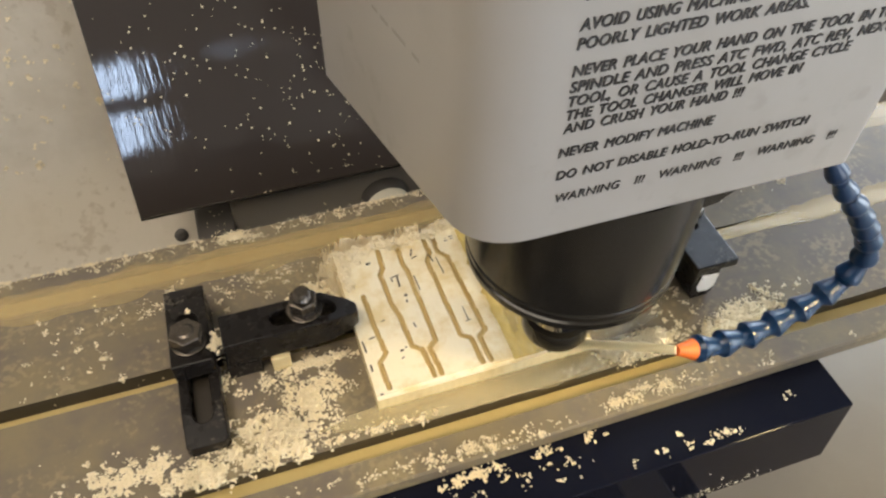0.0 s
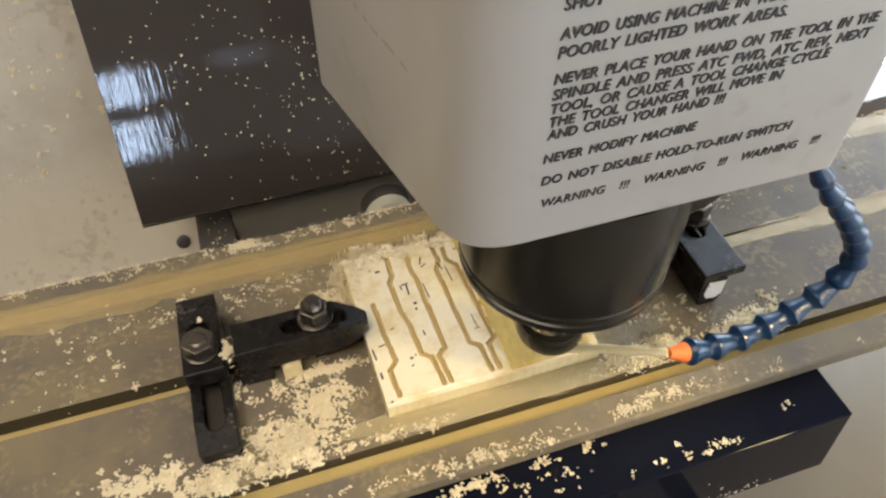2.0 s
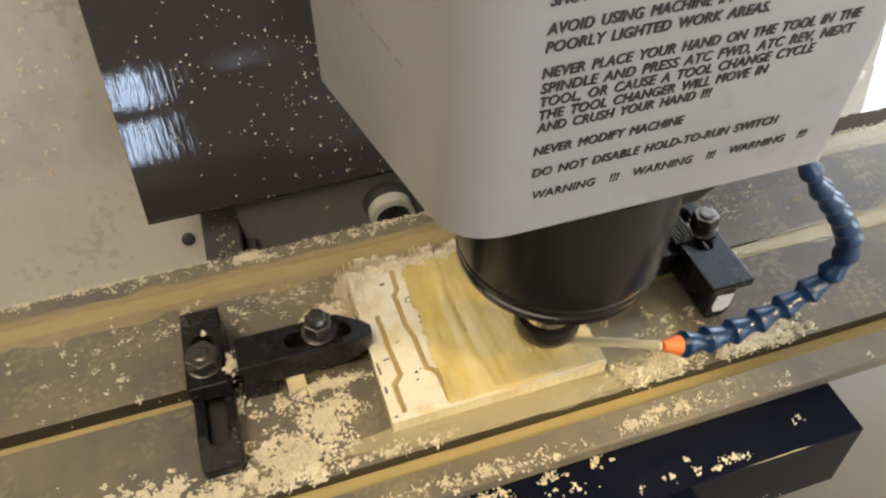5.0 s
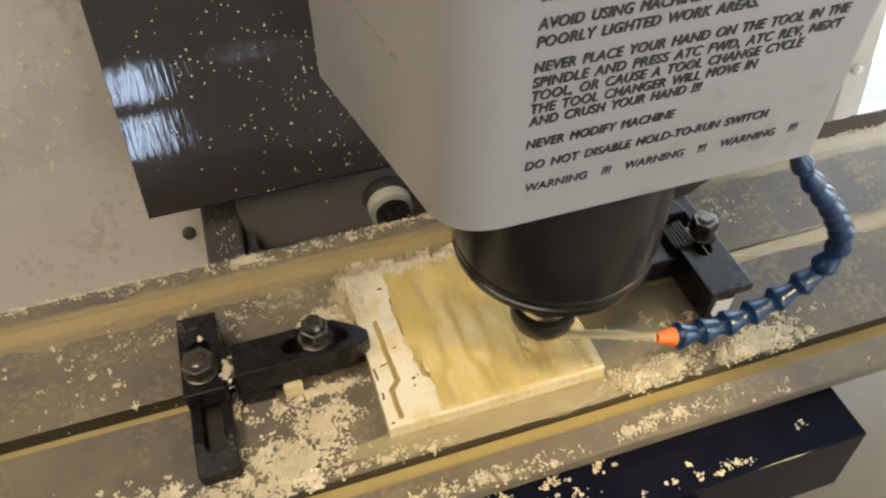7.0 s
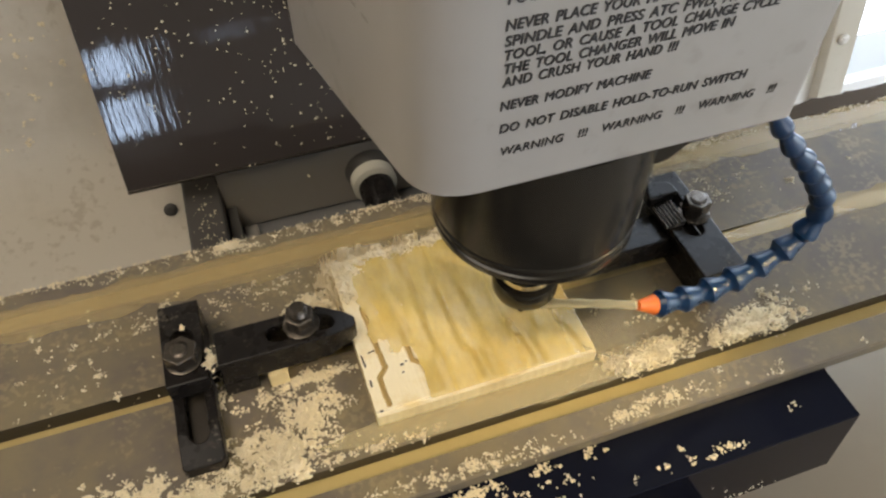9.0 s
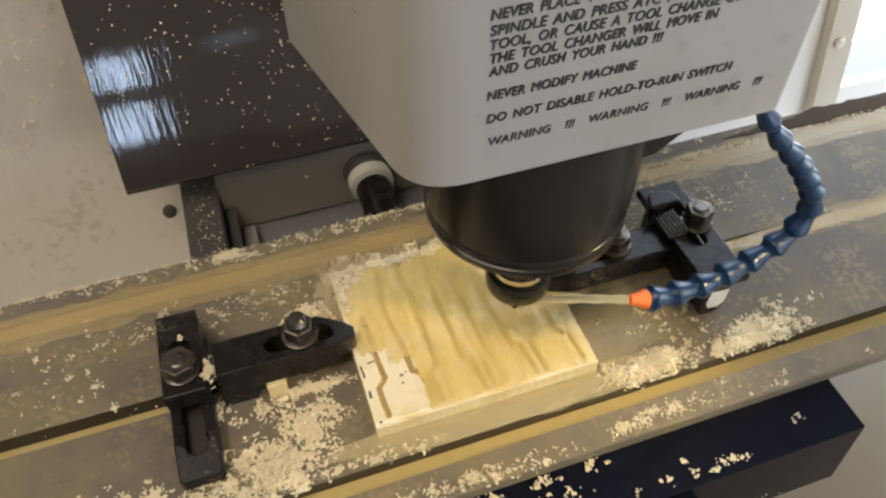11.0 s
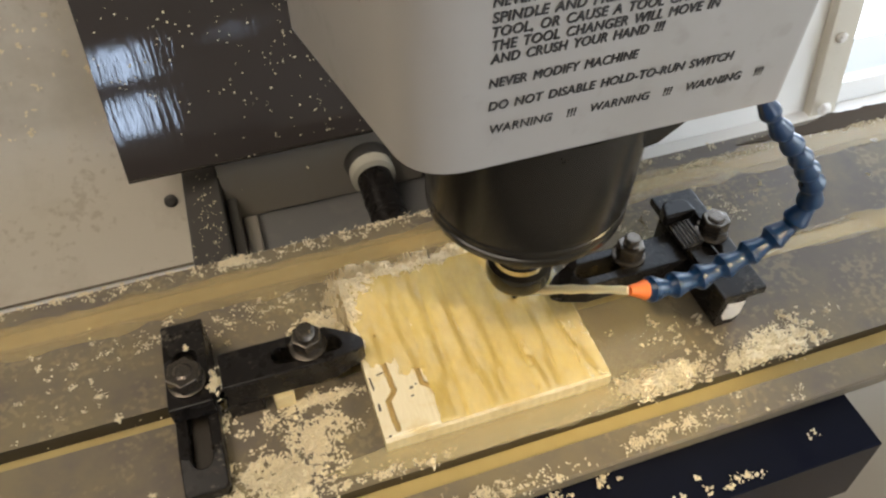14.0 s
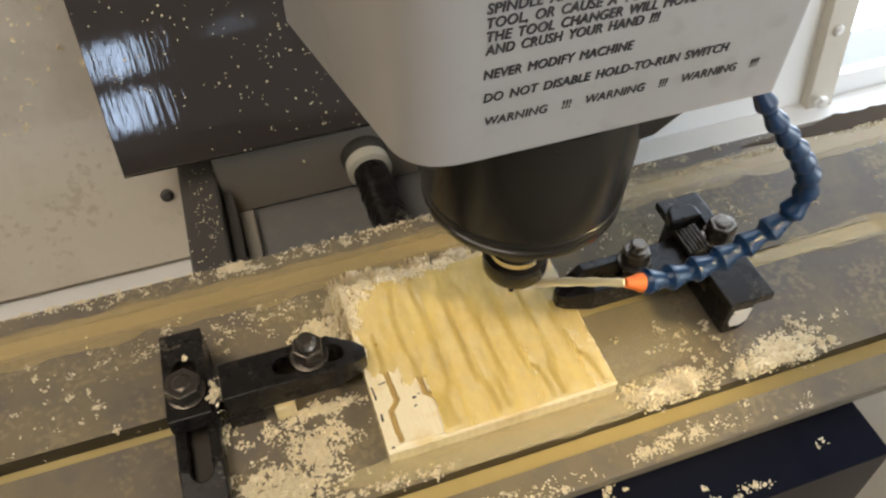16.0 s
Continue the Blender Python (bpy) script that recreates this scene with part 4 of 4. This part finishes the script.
shavings("shavings_heap", [(-0.100, -0.092, 0.03, 0.016, 330, 0.006), (-0.040, -0.078, 0.042, 0.024, 900, 0.009), (-0.012, -0.056, 0.03, 0.026, 420, 0.005), (-0.150, -0.078, 0.05, 0.02, 240, 0.002),
                           (-0.030, -0.035, 0.03, 0.014, 160, 0.004), (0.004, -0.022, 0.03, 0.006, 240, 0.006), (-0.07, -0.02, 0.012, 0.03, 90, 0.010), (-0.05, -0.096, 0.06, 0.006, 160, 0.003),
                           (0.012, -0.048, 0.02, 0.014, 70, 0.002), (0.03, -0.097, 0.06, 0.005, 120, 0.002)], 2, "heap of cream shavings on the table by the clamp", follow=RIDERS, mounds=((-0.037, -0.078, 0.034, 0.022, 0.004), (-0.100, -0.092, 0.026, 0.011, 0.0035), (-0.012, -0.054, 0.020, 0.018, 0.0022), (0.004, -0.022, 0.026, 0.005, 0.005), (-0.15, -0.08, 0.03, 0.012, 0.0012)))
shavings("shavings_heap", [(0.262, -0.090, 0.036, 0.013, 900, 0.012), (0.345, -0.094, 0.05, 0.009, 700, 0.008), (0.235, -0.093, 0.012, 0.008, 140, 0.006), (0.30, -0.06, 0.06, 0.03, 150, 0.002), (0.385, -0.078, 0.04, 0.02, 180, 0.003),
                           (0.30, 0.05, 0.10, 0.05, 160, 0.001)], 3, "heap of wet cream shavings along the front slot", size=0.0016, follow=RIDERS, mounds=((0.262, -0.090, 0.034, 0.012, 0.010), (0.350, -0.095, 0.052, 0.007, 0.008), (0.36, -0.085, 0.03, 0.012, 0.0018)))
shavings("shavings_heap", [(0.040, 0.066, 0.010, 0.022, 380, 0.015), (0.075, 0.077, 0.03, 0.008, 460, 0.012), (0.120, 0.077, 0.03, 0.007, 320, 0.010), (0.16, 0.078, 0.04, 0.006, 240, 0.008), (0.02, 0.045, 0.03, 0.02, 180, 0.003),
                           (0.028, 0.022, 0.01, 0.02, 160, 0.008)], 4, "rim of damp cream shavings behind the block", size=0.0026, cap=0.017, follow=RIDERS, mounds=((0.033, 0.058, 0.012, 0.026, 0.024), (0.075, 0.080, 0.040, 0.009, 0.036), (0.130, 0.081, 0.040, 0.008, 0.034), (0.18, 0.080, 0.03, 0.006, 0.028), (0.02, 0.045, 0.022, 0.014, 0.002), (0.026, 0.020, 0.007, 0.014, 0.006)))
shavings("crumbs_on_block", [(0.050, 0.066, 0.014, 0.010, 120, 0.004), (0.085, 0.070, 0.030, 0.005, 130, 0.004), (0.128, 0.071, 0.022, 0.005, 90, 0.004), (0.043, 0.045, 0.005, 0.02, 60, 0.003)], 14,
         "cream crumbs along the block's rear edge", size=0.0027, lift=WH, follow=RIDERS, cap=0.006, mounds=((0.047, 0.069, 0.012, 0.008, 0.007), (0.080, 0.073, 0.024, 0.0045, 0.007), (0.122, 0.073, 0.024, 0.0045, 0.007), (0.165, 0.073, 0.024, 0.004, 0.006), (0.041, 0.048, 0.004, 0.020, 0.005)))
shavings("shavings_scatter", [(0.08, -0.134, 0.10, 0.007, 260, 0.004), (0.14, -0.138, 0.06, 0.004, 160, 0.005), (0.235, -0.131, 0.035, 0.005, 170, 0.004), (0.30, -0.131, 0.12, 0.008, 60, 0.001), (0.216, -0.133, 0.006, 0.004, 110, 0.005), (0.25, -0.129, 0.022, 0.003, 120, 0.003), (-0.1, -0.13, 0.15, 0.01, 60, 0.001),
                              (-0.06, 0.075, 0.16, 0.022, 420, 0.001), (-0.04, 0.133, 0.14, 0.006, 260, 0.003), (0.25, 0.136, 0.3, 0.005, 420, 0.003), (-0.2, 0.141, 0.2, 0.0025, 420, 0.004), (0.12, 0.141, 0.14, 0.0025, 380, 0.004), (0.45, 0.119, 0.10, 0.003, 300, 0.003), (0.64, 0.119, 0.10, 0.003, 300, 0.003), (-0.045, 0.139, 0.016, 0.004, 160, 0.005), (0.38, 0.06, 0.14, 0.03, 260, 0.0008), (-0.18, 0.04, 0.14, 0.06, 130, 0.0008), (0.22, 0.134, 0.08, 0.004, 120, 0.004)],
         5, "cream shavings strewn over the table", size=0.0013, follow=RIDERS, mounds=((-0.045, 0.138, 0.014, 0.005, 0.004),))
shavings("shavings_on_saddle", [(0.12, -0.162, 0.12, 0.012, 40, 0.0), (0.05, -0.155, 0.09, 0.008, 30, 0.0), (0.28, -0.168, 0.09, 0.01, 14, 0.0), (0.09, -0.148, 0.03, 0.004, 90, 0.003), (0.145, -0.147, 0.014, 0.005, 50, 0.003), (0.185, -0.146, 0.012, 0.004, 30, 0.002), (0.0, -0.150, 0.04, 0.006, 60, 0.002), (0.25, -0.176, 0.08, 0.006, 40, 0.0)], 6, "cream shavings on the black saddle cover", lift=-0.0155, follow=SADDLED, flat=True)
shavings("shavings_on_saddle", [(0.29, 0.008, 0.07, 0.006, 50, 0.0), (0.20, 0.012, 0.10, 0.010, 40, 0.0), (0.10, 0.035, 0.20, 0.022, 36, 0.0)], 16, "cream flecks stuck to the black saddle front", loose=0.7, size=0.0012, lift=0.0004, follow=SADDLED, flat=True, tilt=radians(85.4), at=(0, -0.1926, -0.094))
shavings("shavings_on_clamps", [(-0.071, -0.006, 0.006, 0.016, 60, 0.006), (-0.09, 0.01, 0.012, 0.03, 14, 0.0)], 7, "few cream shavings caught between stop and clamp", size=0.0018, lift=0.037, follow=RIDERS)
shavings("shavings_on_rail", [(-0.075, 0.30, 0.02, 0.10, 60, 0.0)], 12, "cream specks on the wet guide rail", loose=0.8, size=0.0013, lift=-0.1015, flat=True)
slope = math.radians(90 - 25)
shavings("shavings_on_cover", [(0.00, 0.13, 0.26, 0.15, 170, 0.0), (0.08, 0.06, 0.16, 0.07, 80, 0.0), (-0.02, 0.30, 0.3, 0.15, 130, 0.0)], 8, "cream specks stuck to the dark way cover", loose=0.9, size=0.0015, lift=0.0004, flat=True, tilt=slope, at=(0.05, 0.3605, -0.0625))
shavings("shavings_on_wall", [(-0.24, 0.36, 0.09, 0.20, 110, 0.0), (-0.4, 0.36, 0.2, 0.2, 40, 0.0)], 9, "damp cream shavings stuck to the back wall", loose=0.22, size=0.0030, lift=0.0012, flat=True, tilt=math.radians(78), at=(0.0, 0.4495, -0.31))

# ---------------------------------------------------------------- lamps of the place
lamp = thing("work_lamp", (0.66, -0.37, 0.45), "small grey machine work lamp", "lamp")
part("shade", lathe([(0.02, 0.05), (0.05, 0.02), (0.055, 0.0), (0.052, 0.0), (0.045, 0.018), (0.015, 0.045)], 32), WHITE, lamp, smooth=True).matrix_basis = pose(0, 0, 0, 0, 45, 150)
part("arm", tube(smooth_line([(0.02, -0.02, 0.03), (0.08, 0.10, 0.14), (0.10, 0.50, 0.20), (0.10, 1.02, 0.18)], 8), [0.010] * 25, 12), CAST, lamp)
for y in (-1.2, 0.2):
    tl = thing("ceiling_light", (0.3, y, 2.9), "long fluorescent ceiling light", "lamp", "ceiling lights")
    part("housing", box(-1.2, 1.2, -0.09, 0.09, 0.03, 0.1, 0.01), WHITE, tl)
    part("tube", tube([(-1.15, 0, 0.0), (1.15, 0, 0.0)], [0.025, 0.025], 12), LIT, tl)


# ---------------------------------------------------------------- movement
def front_at(t):
    for (a, xa), (b, xb) in zip(FRONT, FRONT[1:]):
        if a <= t <= b:
            return xa + (xb - xa) * (t - a) / (b - a)
    return FRONT[-1][1]


def motions():
    for ob in RIDERS:
        m = pose(*ob.location) @ ob.rotation_euler.to_matrix().to_4x4()
        walk(ob, [(t, pose(x, y, 0) @ m) for t, x, y in TRAVEL])
    for ob in SADDLED:
        m = pose(*ob.location) @ ob.rotation_euler.to_matrix().to_4x4()
        walk(ob, [(t, pose(0, y, 0) @ m) for t, x, y in TRAVEL])
    for ob, home in SHEETS:
        m = pose(*ob.location)
        walk(ob, [(t, pose(x + max(0.0, min(front_at(t), 0.192) - home), y, 0) @ m) for t, x, y in TRAVEL])


motions()
